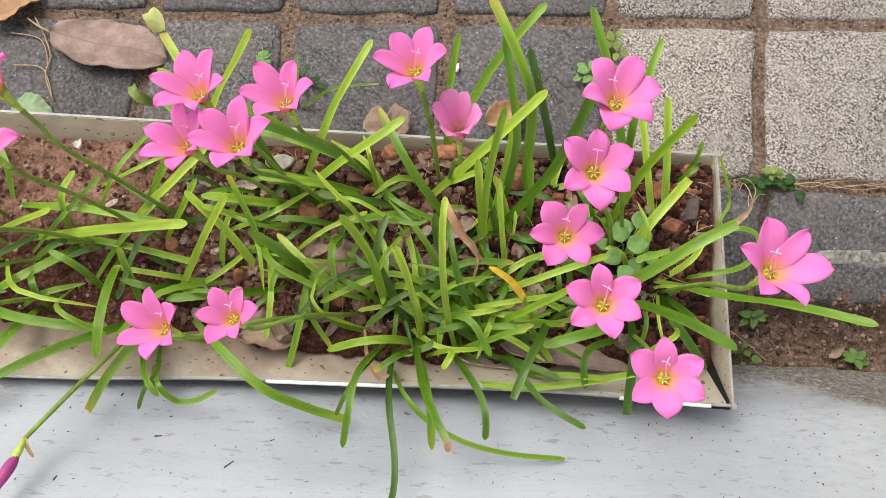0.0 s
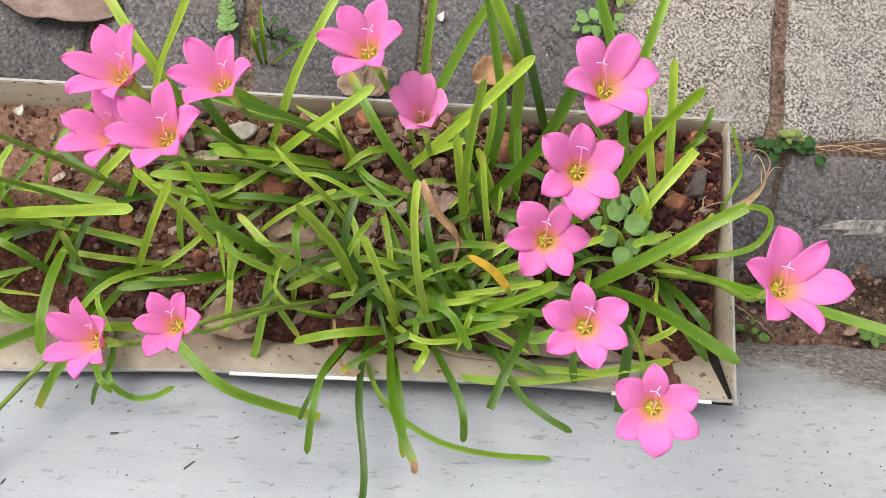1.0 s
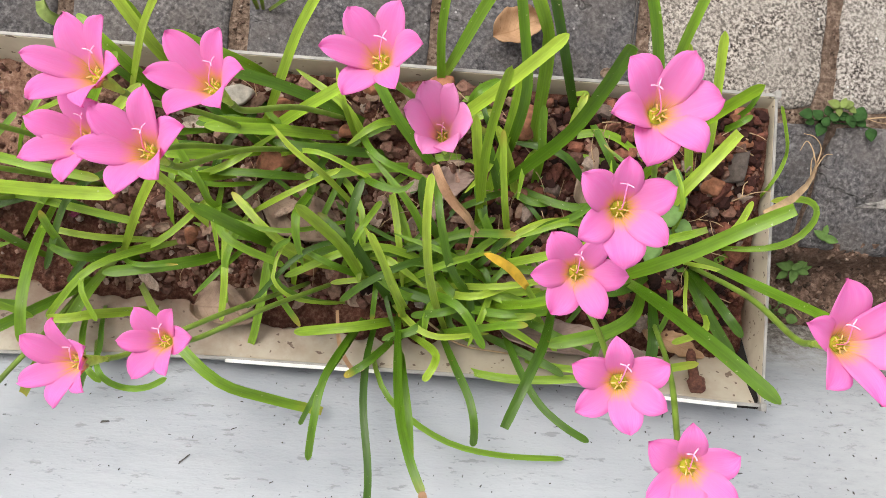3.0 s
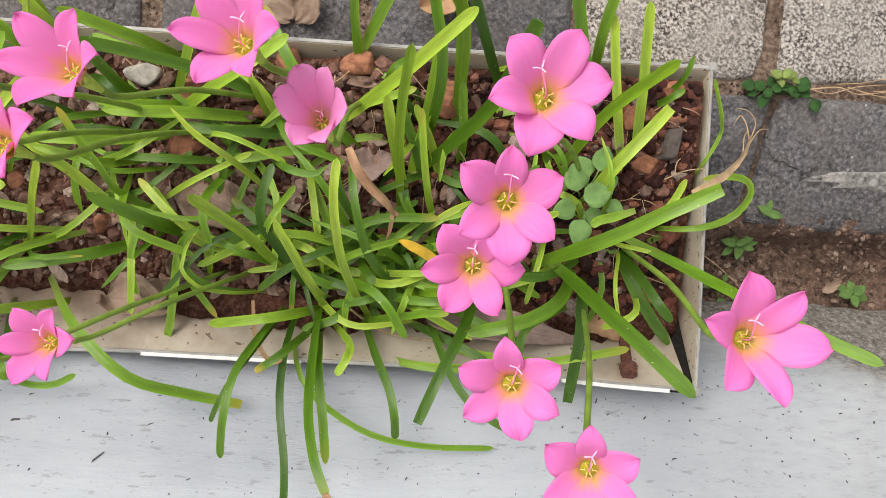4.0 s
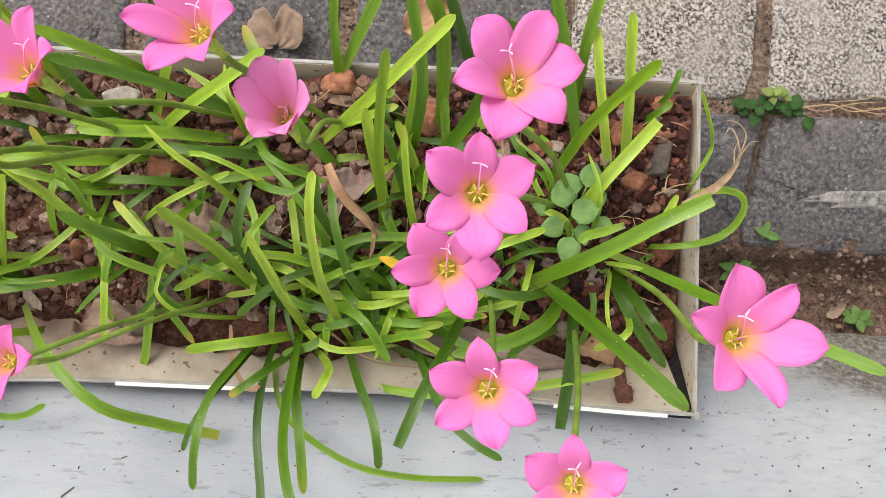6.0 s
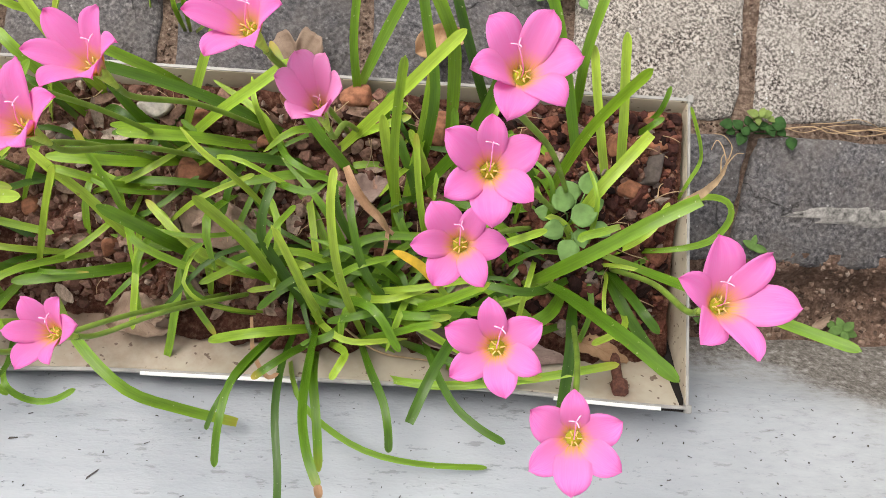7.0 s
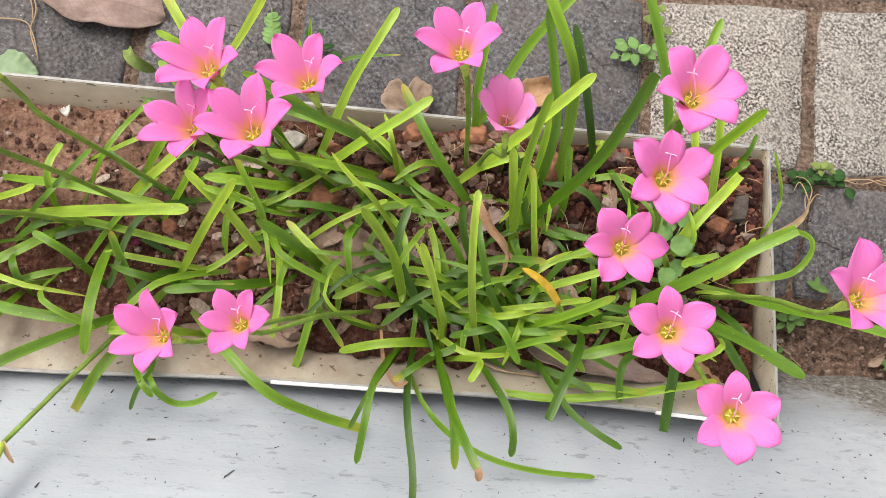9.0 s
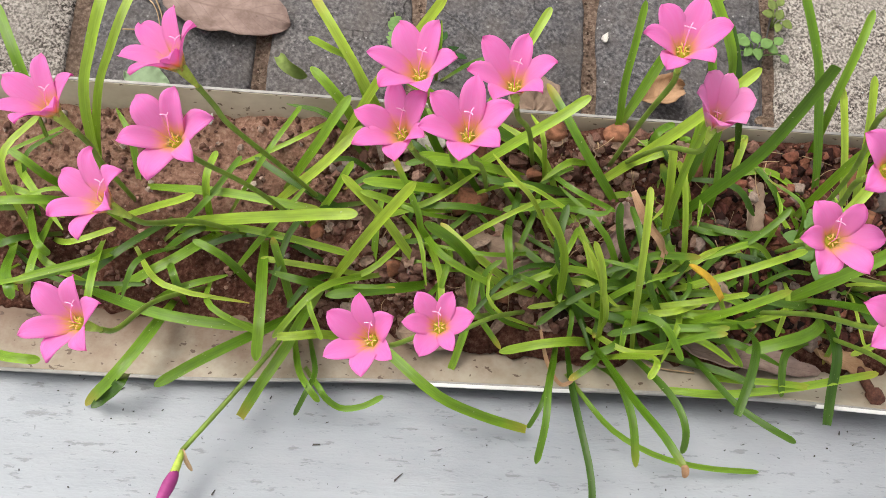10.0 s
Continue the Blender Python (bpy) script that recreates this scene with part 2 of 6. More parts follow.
def sheet_material(name, dark, light, muddy):
    m, t, b = mat(name, 0.5, 0.4)
    broad = noise_tex(t, 30, 4, 0.6)
    c = ramp(t, broad, [(0.3, dark), (0.7, light)])
    mud = noise_tex(t, 16, 5, 0.65, None, (1.0, 1.0, 2.0))
    c = mix(t, ramp(t, mud, grey(0.46, 0.72, 0.0, muddy)), c, (0.27, 0.175, 0.11))
    sep = t.nodes.new("ShaderNodeSeparateXYZ")
    t.links.new(place(t), sep.inputs[0])
    line = node(t, "ShaderNodeMath")
    line.operation = "MULTIPLY_ADD"
    t.links.new(noise_tex(t, 40, 5, 0.7), line.inputs[0])
    line.inputs[1].default_value = -0.03
    t.links.new(sep.outputs[2], line.inputs[2])
    splash = ramp(t, line.outputs[0], [(0.017, (0.85, 0.85, 0.85)), (0.034, (0, 0, 0))])  # splashed mud above the soil
    c = mix(t, splash, c, (0.17, 0.09, 0.055))
    dots = noise_tex(t, 250, 2, 0.5, None, (0.6, 1.0, 1.0))
    c = mix(t, ramp(t, dots, grey(0.655, 0.69, 0.0, 0.85)), c, (0.10, 0.06, 0.04))
    t.links.new(c, b.inputs["Base Color"])
    bump(t, b, broad, 0.1, 0.001)
    return m


def dry_material(name, dark, light):
    m, t, b = mat(name, 0.75, 0.2)
    across = uv_axis(t, 0)
    blot = noise_tex(t, 60, 5, 0.65)
    c = ramp(t, blot, [(0.3, dark), (0.7, light)])
    rib = ramp(t, across, [(0.47, (0, 0, 0)), (0.495, (1, 1, 1)), (0.505, (1, 1, 1)), (0.53, (0, 0, 0))])
    c = mix(t, mix(t, 0.5, rib, (0, 0, 0)), c, dark)
    off = node(t, "ShaderNodeMath")
    off.operation = "PINGPONG"  # distance from the midrib
    off.inputs[1].default_value = 0.5
    t.links.new(across, off.inputs[0])
    slant = node(t, "ShaderNodeMath")
    slant.operation = "MULTIPLY_ADD"
    t.links.new(off.outputs[0], slant.inputs[0])
    slant.inputs[1].default_value = 0.55
    t.links.new(uv_axis(t, 1), slant.inputs[2])
    many = node(t, "ShaderNodeMath")
    many.operation = "MULTIPLY"
    t.links.new(slant.outputs[0], many.inputs[0])
    many.inputs[1].default_value = 8.0
    saw = node(t, "ShaderNodeMath")
    saw.operation = "FRACT"
    t.links.new(many.outputs[0], saw.inputs[0])
    veins = ramp(t, saw.outputs[0], [(0.44, (0, 0, 0)), (0.49, (0.4, 0.4, 0.4)), (0.51, (0.4, 0.4, 0.4)), (0.56, (0, 0, 0))])
    c = mix(t, veins, c, dark)
    spots = noise_tex(t, 190, 3, 0.6)
    c = mix(t, ramp(t, spots, grey(0.66, 0.74, 0.0, 0.6)), c, tuple(0.5 * v for v in dark))
    t.links.new(c, b.inputs["Base Color"])
    bump(t, b, noise_tex(t, 14, 4, 0.6, uv_vec(t, (1.2, 4.0, 1.0))), 0.5, 0.001)
    see_through(m, b, c, 0.12)
    return m


BLADE = leaf_material("blade_green", 0.0, 0.95)
PALE_BLADE = leaf_material("blade_pale_green", 0.22, 0.95)
MID_BLADE = leaf_material("blade_mid_green", 0.28, 0.42)
LIME_BLADE = leaf_material("blade_lime", 0.8, 1.0)
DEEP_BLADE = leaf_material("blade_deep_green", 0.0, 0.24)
PETAL = petal_material("petal_pink")
PETAL_PALE = petal_material("petal_pale_pink", 0.35)
STEM = plain("stem_green", (0.185, 0.285, 0.040), 0.45, 0.3, 60, 0.4)
THROAT = plain("throat_yellow", (0.40, 0.40, 0.03), 0.7, 0.35, 400)
TUBE = plain("tube_yellow_green", (0.52, 0.66, 0.12), 0.5, 0.25, 200, 0.3, 0.25)
STIGMA = plain("stigma_white", (0.92, 0.55, 0.76), 0.5, 0.05)
STYLE = plain("style_pink", (0.91, 0.30, 0.60), 0.5, 0.05)
ANTHER = plain("anther_yellow", (0.93, 0.60, 0.24), 0.85, 0.2, 900)
BUD = plain("bud_purple", (0.36, 0.05, 0.22), 0.5, 0.25, 80)
SHRIVEL = plain("shrivelled_petal", (0.105, 0.018, 0.040), 0.8, 0.4, 120)
YELLOW = plain("yellowed_leaf", (0.78, 0.52, 0.06), 0.6, 0.3, 70, 0.3, 0.25)
STRAW = plain("straw", (0.40, 0.28, 0.165), 0.8, 0.3, 150)
DRY_STRIP = dry_material("dry_leaf_strip", (0.36, 0.20, 0.11), (0.66, 0.43, 0.27))
TAN = dry_material("dry_tan_leaf", (0.30, 0.17, 0.09), (0.52, 0.33, 0.20))
BROWN = dry_material("dry_brown_leaf", (0.20, 0.135, 0.115), (0.41, 0.30, 0.265))
PALE = dry_material("dry_pale_leaf", (0.22, 0.15, 0.11), (0.43, 0.32, 0.245))
WEED = plain("weed_green", (0.034, 0.088, 0.022), 0.75, 0.45, 120, 0.2, 0.15)
CREEPER = plain("creeper_green", (0.20, 0.355, 0.105), 0.6, 0.25, 90, 0.35, 0.25)
FADED = plain("faded_leaf", (0.50, 0.53, 0.20), 0.7, 0.2, 150, 0.3, 0.2)
GLAUCOUS = plain("glaucous_leaf", (0.27, 0.37, 0.22), 0.7, 0.15, 120, 0.3, 0.1)
LIME = plain("lime_leaf", (0.21, 0.28, 0.075), 0.7, 0.3, 120, 0.3, 0.25)
WEED_PALE = plain("weed_pale_green", (0.11, 0.20, 0.05), 0.75, 0.3, 120, 0.3, 0.2)
SOIL = soil_material("potting_soil", (0.013, 0.006, 0.004), (0.135, 0.055, 0.038), (0.38, 0.22, 0.16), True)
EARTH = soil_material("earth", (0.050, 0.033, 0.025), (0.185, 0.118, 0.090), (0.42, 0.305, 0.245))
SAND = soil_material("joint_sand", (0.035, 0.024, 0.019), (0.215, 0.150, 0.115), (0.52, 0.41, 0.33))
GRAVEL = stone_material("gravel", [(0.0, (0.012, 0.007, 0.006)), (0.35, (0.050, 0.018, 0.015)), (0.6, (0.150, 0.054, 0.040)), (0.82, (0.28, 0.112, 0.070)), (0.95, (0.14, 0.10, 0.085)), (1.0, (0.36, 0.28, 0.235))])
DUSTY = stone_material("dusty_gravel", [(0.0, (0.115, 0.058, 0.044)), (0.38, (0.18, 0.092, 0.070)), (0.68, (0.28, 0.155, 0.118)), (0.93, (0.38, 0.235, 0.18)), (1.0, (0.44, 0.36, 0.31))])
CRUMB = stone_material("crumb", [(0.0, (0.050, 0.034, 0.026)), (0.5, (0.16, 0.102, 0.078)), (0.88, (0.26, 0.178, 0.138)), (1.0, (0.38, 0.30, 0.25))])
ROCK_RED = plain("red_stone", (0.27, 0.115, 0.065), 0.85, 0.5, 190)
ROCK_GREY = plain("grey_stone", (0.085, 0.068, 0.060), 0.85, 0.5, 190)
ROCK_PALE = plain("pale_stone", (0.46, 0.42, 0.37), 0.85, 0.35, 190)
SLATE = paver_material("dark_paver", (0.038, 0.037, 0.040), (0.114, 0.110, 0.116), (0.25, 0.24, 0.242), 320, 0.32, 0.70, (0.140, 0.122, 0.112), 0.55, 0.6)
GRANITE = paver_material("light_paver", (0.030, 0.025, 0.023), (0.250, 0.224, 0.205), (0.52, 0.485, 0.45), 450, 0.39, 0.61, (0.34, 0.315, 0.285))
MORTAR = plain("mortar", (0.215, 0.205, 0.195), 0.95, 0.85, 160)
LEDGE = ledge_material()
SHEET = sheet_material("cream_painted_sheet", (0.335, 0.29, 0.222), (0.45, 0.402, 0.325), 0.6)
# lighter, less muddy copy; back and end walls' stronger light is in the colour
LIT_SHEET = sheet_material("lit_painted_sheet", (0.52, 0.45, 0.345), (0.64, 0.57, 0.455), 0.4)
GAP_SHADE = plain("gap_shade", (0.014, 0.011, 0.010), 0.9, 0.4, 300)
METAL = plain("galvanised_lip", (0.33, 0.32, 0.305), 0.45, 0.25, 90, 0.5)
WHITE = plain("white_plastic", (0.80, 0.80, 0.78), 0.45, 0.06, 200)
RUST = plain("rust", (0.12, 0.05, 0.036), 0.85, 0.5, 400)
BARK = plain("grey_bark", (0.08, 0.072, 0.068), 0.9, 0.4, 300)
FLAKE = stone_material("dry_flakes", [(0.0, (0.12, 0.065, 0.046)), (0.4, (0.24, 0.15, 0.11)), (0.85, (0.37, 0.26, 0.20)), (1.0, (0.52, 0.43, 0.36))])
PETAL_WHITE = plain("fallen_petal", (0.75, 0.72, 0.68), 0.7, 0.08)


# ---- builders ----
def part(name, bm, material, parent=None, label="", smooth=True):
    me = bpy.data.meshes.new(name)
    bm.normal_update()
    bm.to_mesh(me)
    bm.free()
    for m in material if isinstance(material, (list, tuple)) else (material,):
        me.materials.append(m)
    if smooth:
        me.polygons.foreach_set("use_smooth", [True] * len(me.polygons))
    ob = new(name, me)
    if parent is not None:
        ob.parent = parent
    if label:
        ob["label"] = label
    return ob


def empty(name, label, category, group="", kind=""):
    return tagged(new(name), label, category, group, kind)


def curve_points(pts, n):
    """Points along a smooth curve through pts."""
    p = [Vector(q) for q in pts]
    p = [2 * p[0] - p[1]] + p + [2 * p[-1] - p[-2]]
    out = []
    spans = len(p) - 3
    for i in range(n + 1):
        s = i / n * spans
        k = min(int(s), spans - 1)
        u = s - k
        a, b, c, d = p[k : k + 4]
        out.append(0.5 * (2 * b + (c - a) * u + (2 * a - 5 * b + 4 * c - d) * u * u + (3 * b - a - 3 * c + d) * u**3))
    return out


def strap(pts, width, n=20, tip=0.11, fold=0.22, twist=0.0, up=(0, 0, 1), ragged=False):
    """A strap-shaped blade with a shallow channel and a rounded tip; width in mm."""
    bm = bmesh.new()
    uvl = bm.loops.layers.uv.new("UVMap")
    fine = 200
    c = curve_points(pts, fine)
    length = sum((q - p).length for p, q in zip(c, c[1:]))
    if tip == 0.11:  # a blunt end about one and a half widths long
        tip = min(0.3, 1.3 * width / 1000 / length)
    steps = [i / (n - 5) * (1 - tip) for i in range(n - 4)] + [1 - tip + tip * e for e in (0.35, 0.62, 0.82, 0.94, 1.0)]
    rings = []
    w0 = width / 1000
    side0 = None
    for i, s in enumerate(steps):
        g = min(fine, round(s * fine))
        q = c[g]
        d = (c[min(g + 6, fine)] - c[max(g - 6, 0)]).normalized()
        side = d.cross(Vector(up))
        if side.length < 0.25:
            side = (side0 or Vector((1, 0, 0))) + side
        side.normalize()
        if side0 is not None and side.dot(side0) < 0:
            side = -side
        side0 = side
        side = Matrix.Rotation(twist * s, 3, d) @ side
        nor = side.cross(d).normalized()
        if nor.z < 0 and not twist:
            nor = -nor
        w = w0 * 0.5 * (0.62 + 0.38 * min(1, s / 0.3)) * (1 - 0.12 * s)
        if s > 1 - tip:
            e = (s - (1 - tip)) / tip
            w *= max(0.0, 1 - e**2.0) ** 0.5 * (1 - 0.15 * e) if not ragged else 1 - 0.12 * e
        w = max(w, w0 * 0.06)
        th = 0.0007 if s < 0.95 else 0.0004
        lift = fold * w
        rings.append([bm.verts.new(q + side * x * w + nor * z) for x, z in ((-1, lift), (-0.45, lift * 0.25), (0, 0.0), (0.45, lift * 0.25), (1, lift), (1, lift), (0.5, -th), (0, -th * 1.4), (-0.5, -th), (-1, lift))])
    us = (0, 0.27, 0.5, 0.73, 1, 1, 0.75, 0.5, 0.25, 0)
    for i in range(n):
        for j in (0, 1, 2, 3, 5, 6, 7, 8):
            k = j + 1
            f = bm.faces.new((rings[i][j], rings[i + 1][j], rings[i + 1][k], rings[i][k]))
            for lp, (u, v) in zip(f.loops, ((us[j], i), (us[j], i + 1), (us[k], i + 1), (us[k], i))):
                lp[uvl].uv = (u, steps[v])
    for r, v in ((rings[0], 0), (rings[-1], 1)):
        f = bm.faces.new(r)
        for lp in f.loops:
            lp[uvl].uv = (0.5, v)
    return bm


def tube(pts, r0, r1=None, n=12, sides=7, swell=None, into=None):
    """A round stalk through pts, from radius r0 to r1."""
    bm = into or bmesh.new()
    r1 = r0 if r1 is None else r1
    c = curve_points(pts, n)
    rings = []
    for i, q in enumerate(c):
        d = (c[min(i + 1, n)] - c[max(i - 1, 0)]).normalized()
        a = d.orthogonal().normalized() if not rings else (last - d * last.dot(d)).normalized()
        last = a
        b = d.cross(a)
        s = i / n
        r = r0 + (r1 - r0) * s
        if swell:
            r *= swell(s)
        rings.append([bm.verts.new(q + (a * math.cos(w) + b * math.sin(w)) * r) for w in (2 * math.pi * j / sides for j in range(sides))])
    for i in range(n):
        for j in range(sides):
            k = (j + 1) % sides
            bm.faces.new((rings[i][j], rings[i][k], rings[i + 1][k], rings[i + 1][j]))
    bm.faces.new(rings[0][::-1])
    bm.faces.new(rings[-1])
    return bm


def box(bm, x0, x1, y0, y1, z0, z1):
    v = [bm.verts.new((x, y, z)) for z in (z0, z1) for x, y in ((x0, y0), (x1, y0), (x1, y1), (x0, y1))]
    for f in ((3, 2, 1, 0), (4, 5, 6, 7), (0, 1, 5, 4), (1, 2, 6, 5), (2, 3, 7, 6), (3, 0, 4, 7)):
        bm.faces.new([v[i] for i in f])
    return bm


def bow(x):
    """How far the front wall's lip is pushed in, along the trough."""
    stops = ((-0.7, 0.002), (-0.28, 0.003), (-0.10, 0.0098), (0.10, 0.0105), (0.26, 0.005))
    for (a, u), (b, v) in zip(stops, stops[1:]):
        if x <= b:
            s = (x - a) / (b - a)
            s = s * s * (3 - 2 * s)
            return u + (v - u) * s
    return stops[-1][1]


def sag(x):
    """How far the lip sags away from the end wall."""
    return 0.02 * max(0.0, min(1.0, (0.2 - x) / 0.3))


def bowed(bm, seg=40):
    """Cuts a long prism across and bows its upper edge."""
    xs = [v.co.x for v in bm.verts]
    lo, hi = min(xs), max(xs)
    for i in range(1, seg):
        bmesh.ops.bisect_plane(bm, geom=bm.verts[:] + bm.edges[:] + bm.faces[:], plane_co=(lo + (hi - lo) * i / seg, 0, 0), plane_no=(1, 0, 0))
    for v in bm.verts:
        v.co.y += bow(v.co.x) * max(0.0, min(1.0, (v.co.z - 0.02) / 0.046))
        v.co.z -= sag(v.co.x) * max(0.0, min(1.0, (v.co.z - 0.03) / 0.036))
    return bm


def prism(bm, outline, x0, x1):
    """An outline in y and z drawn out from x0 to x1."""
    a = [bm.verts.new((x0, y, z)) for y, z in outline]
    b = [bm.verts.new((x1, y, z)) for y, z in outline]
    n = len(outline)
    for i in range(n):
        bm.faces.new((a[i], a[(i + 1) % n], b[(i + 1) % n], b[i]))
    bm.faces.new(a[::-1])
    bm.faces.new(b)
    bmesh.ops.recalc_face_normals(bm, faces=bm.faces)
    return bm


def bevel(bm, width, seg=2):
    bmesh.ops.bevel(bm, geom=bm.edges[:], offset=width, segments=seg, affect="EDGES", profile=0.5)
    return bm


# ---- the setting ----
def along_profile(stops, y):
    for (a, u), (b, v) in zip(stops, stops[1:]):
        if y <= b:
            return u + (v - u) * max(0.0, (y - a) / (b - a))
    return stops[-1][1]


LEDGE_STOPS = ((-1.3, 0.120), (-0.12, 0.090), (-0.08, 0.078), (-0.06, 0.067), (-0.045, 0.055), (-0.02, 0.043), (0.0, 0.035), (0.014, 0.021), (0.030, -0.012), (0.058, -0.053), (0.09, -0.062))
GUTTER_STOPS = ((0.0, -0.058), (0.060, -0.062), (0.085, -0.066), (0.105, -0.058), (0.116, -0.033), (0.208, 0.0), (2.0, 0.0))


def ledge_z(y):
    """Height of the painted concrete, which slopes down to the gutter."""
    return along_profile(LEDGE_STOPS, y)


def gutter_z(x, y):
    """Height of the pavers and earth, which dip into the gutter past the trough's end."""
    w = max(0.0, min(1.0, (x - 0.20) / 0.05))
    return along_profile(GUTTER_STOPS, y) * w * w * (3 - 2 * w)


def earth_z(x, y):
    return gutter_z(x, y) - 0.004 + 0.008 * noise.noise((x * 45, y * 45, 0)) + 0.006 * noise.noise((x * 130, y * 130, 3))


def sheet(nx, ny, at):
    """A grid of faces; at(u, v) gives a point."""
    bm = bmesh.new()
    vs = [bm.verts.new(at(i / nx, j / ny)) for j in range(ny + 1) for i in range(nx + 1)]
    for j in range(ny):
        for i in range(nx):
            a = j * (nx + 1) + i
            bm.faces.new((vs[a], vs[a + 1], vs[a + nx + 2], vs[a + nx + 1]))
    return bm


def ground():
    bm = bmesh.new()
    s = 60
    bm.faces.new([bm.verts.new((x, y, -0.13)) for x, y in ((-s, -s), (s, -s), (s, s), (-s, s))])
    tagged(part("ground", bm, EARTH, None, "", False), "bare brown earth below the paving", "ground", kind="structure")

    def strip(u, v):
        x, y = 0.21 + 0.80 * u, 0.046 + 0.080 * v
        return (x, y, earth_z(x, y))

    tagged(part("earth_strip", sheet(220, 26, strip), EARTH), "strip of crumbly brown earth between pavers and ledge", "soil", kind="structure")


def ledge():
    rows = [-1.2, -0.5, -0.2, -0.12, -0.1, -0.08, -0.07, -0.06, -0.05, -0.045, -0.035, -0.02, -0.01, 0.0, 0.007, 0.014, 0.022, 0.030]
    n = len(rows) + 6

    def at(u, v):
        x, k = -1.6 + 3.2 * u, round(v * n)
        past = max(0.0, min(1.0, (x - 0.255) / 0.01))
        edge = 0.032 + past * (0.025 + 0.003 * noise.noise((x * 22, 0, 2)) + 0.002 * noise.noise((x * 70, 0, 7)))
        if k < len(rows):
            y = rows[k]
            return (x, y, ledge_z(y) + 0.0008 * noise.noise((x * 30, y * 30, 4)))
        f = (k - len(rows) + 1) / 4
        y = 0.030 + (edge - 0.030) * min(1.0, f)
        drop = (0, 0, 0, 0.0008, 0.004, 0.05)[k - len(rows)] if k - len(rows) < 6 else 0.09
        return (x, y + 0.0012 * (k - len(rows) > 3), ledge_z(y) - drop)

    tagged(part("ledge", sheet(420, n, at), LEDGE), "sloping concrete ledge with worn pale blue-grey paint", "ledge", kind="structure")


def paver(parent, x0, x1, y0, y1, material, seed, tilt=(0.06, 0.06), g=0.0055):
    """One paving stone with a wavy, rounded edge; the rows run a little aslant."""
    r = random.Random(seed)
    bm = bmesh.new()
    pts = []
    per = 7
    cor = [(x0 + g, y0 + g), (x1 - g, y0 + g), (x1 - g, y1 - g), (x0 + g, y1 - g)]
    for k in range(4):
        (ax_, ay), (bx, by) = cor[k], cor[(k + 1) % 4]
        for i in range(per):
            s = i / per
            jx, jy = r.uniform(-1, 1) * 0.0016, r.uniform(-1, 1) * 0.0016
            if i == 0:
                jx += 0.0022 * (1 if k in (0, 3) else -1)
                jy += 0.0022 * (1 if k in (0, 1) else -1)
            pts.append((ax_ + (bx - ax_) * s + jx, ay + (by - ay) * s + jy))
    cx, cy = (x0 + x1) / 2, (y0 + y1) / 2
    lvl = r.uniform(-0.001, 0.001)

    def ring(shrink, z):
        out = []
        for x, y in pts:
            d = Vector((cx - x, cy - y)).normalized() * shrink
            xx, yy = x + d.x, y + d.y
            xx += 0.1 * (yy - 0.29) * max(0.0, min(1.0, xx / 0.33))
            yy += (tilt[0] + (tilt[1] - tilt[0]) * (yy - y0) / (y1 - y0)) * xx
            out.append(bm.verts.new((xx, yy, z + lvl + gutter_z(xx, yy))))
        return out

    rings = [ring(0, -0.028), ring(0, -0.0045), ring(0.0012, -0.0016), ring(0.004, 0.0)]
    n = len(pts)
    for a, b in zip(rings, rings[1:]):
        for i in range(n):
            bm.faces.new((a[i], a[(i + 1) % n], b[(i + 1) % n], b[i]))
    bm.faces.new(rings[-1])
    return part("paver", bm, material, parent)


def pavement():
    p = empty("pavement", "dark and light concrete pavers with sandy joints", "pavement", kind="structure")

    def bed(u, v):
        x, y = -1.6 + 3.2 * u, 0.12 + 1.18 * v
        return (x, y, gutter_z(x, y) - 0.0042 - 0.005 * (y < 0.203) + 0.0022 * noise.noise((x * 60, y * 60, 1)))

    bm = sheet(240, 140, bed)
    part("joint_sand", bm, SAND, p, "brown sandy joints")
    xs2 = [-1.60, -1.45, -1.30, -1.15, -1.0, -0.85, -0.70, -0.555, -0.400, -0.250, -0.122, 0.026, 0.182, 0.327, 0.480, 0.632, 0.78, 0.93, 1.08, 1.23, 1.38, 1.53]
    rows = ((0.112, 0.2105, 0.008), (0.2055, 0.3655, 0.03), (0.3655, 0.512, 0.06), (0.512, 0.658, 0.06), (0.658, 0.804, 0.06), (0.804, 0.95, 0.06), (0.95, 1.096, 0.06), (1.096, 1.24, 0.06))
    for k, (y0, y1, tilt) in enumerate(rows):
        for i, (a, b) in enumerate(zip(xs2, xs2[1:])):
            dx = (0, 0, 0.0, 0.01, -0.01, 0.0, 0.01, 0.0)[k] if k else 0.009
            light = b > 0.2 and k in (1, 2, 3) or (k == 1 and b < -0.39)
            paver(p, a + dx, b + dx, y0, y1, GRANITE if light else SLATE, 100 * k + i, (tilt, 0.06 if k else tilt), 0.0060 if k else 0.0027)


# ---- the trough ----
RIM = 0.066
X_END, X_LEFT, Y_BACK = 0.252, -0.62, 0.210
FRONT = ((0.0, RIM), (0.047, 0.030), (0.074, 0.004))


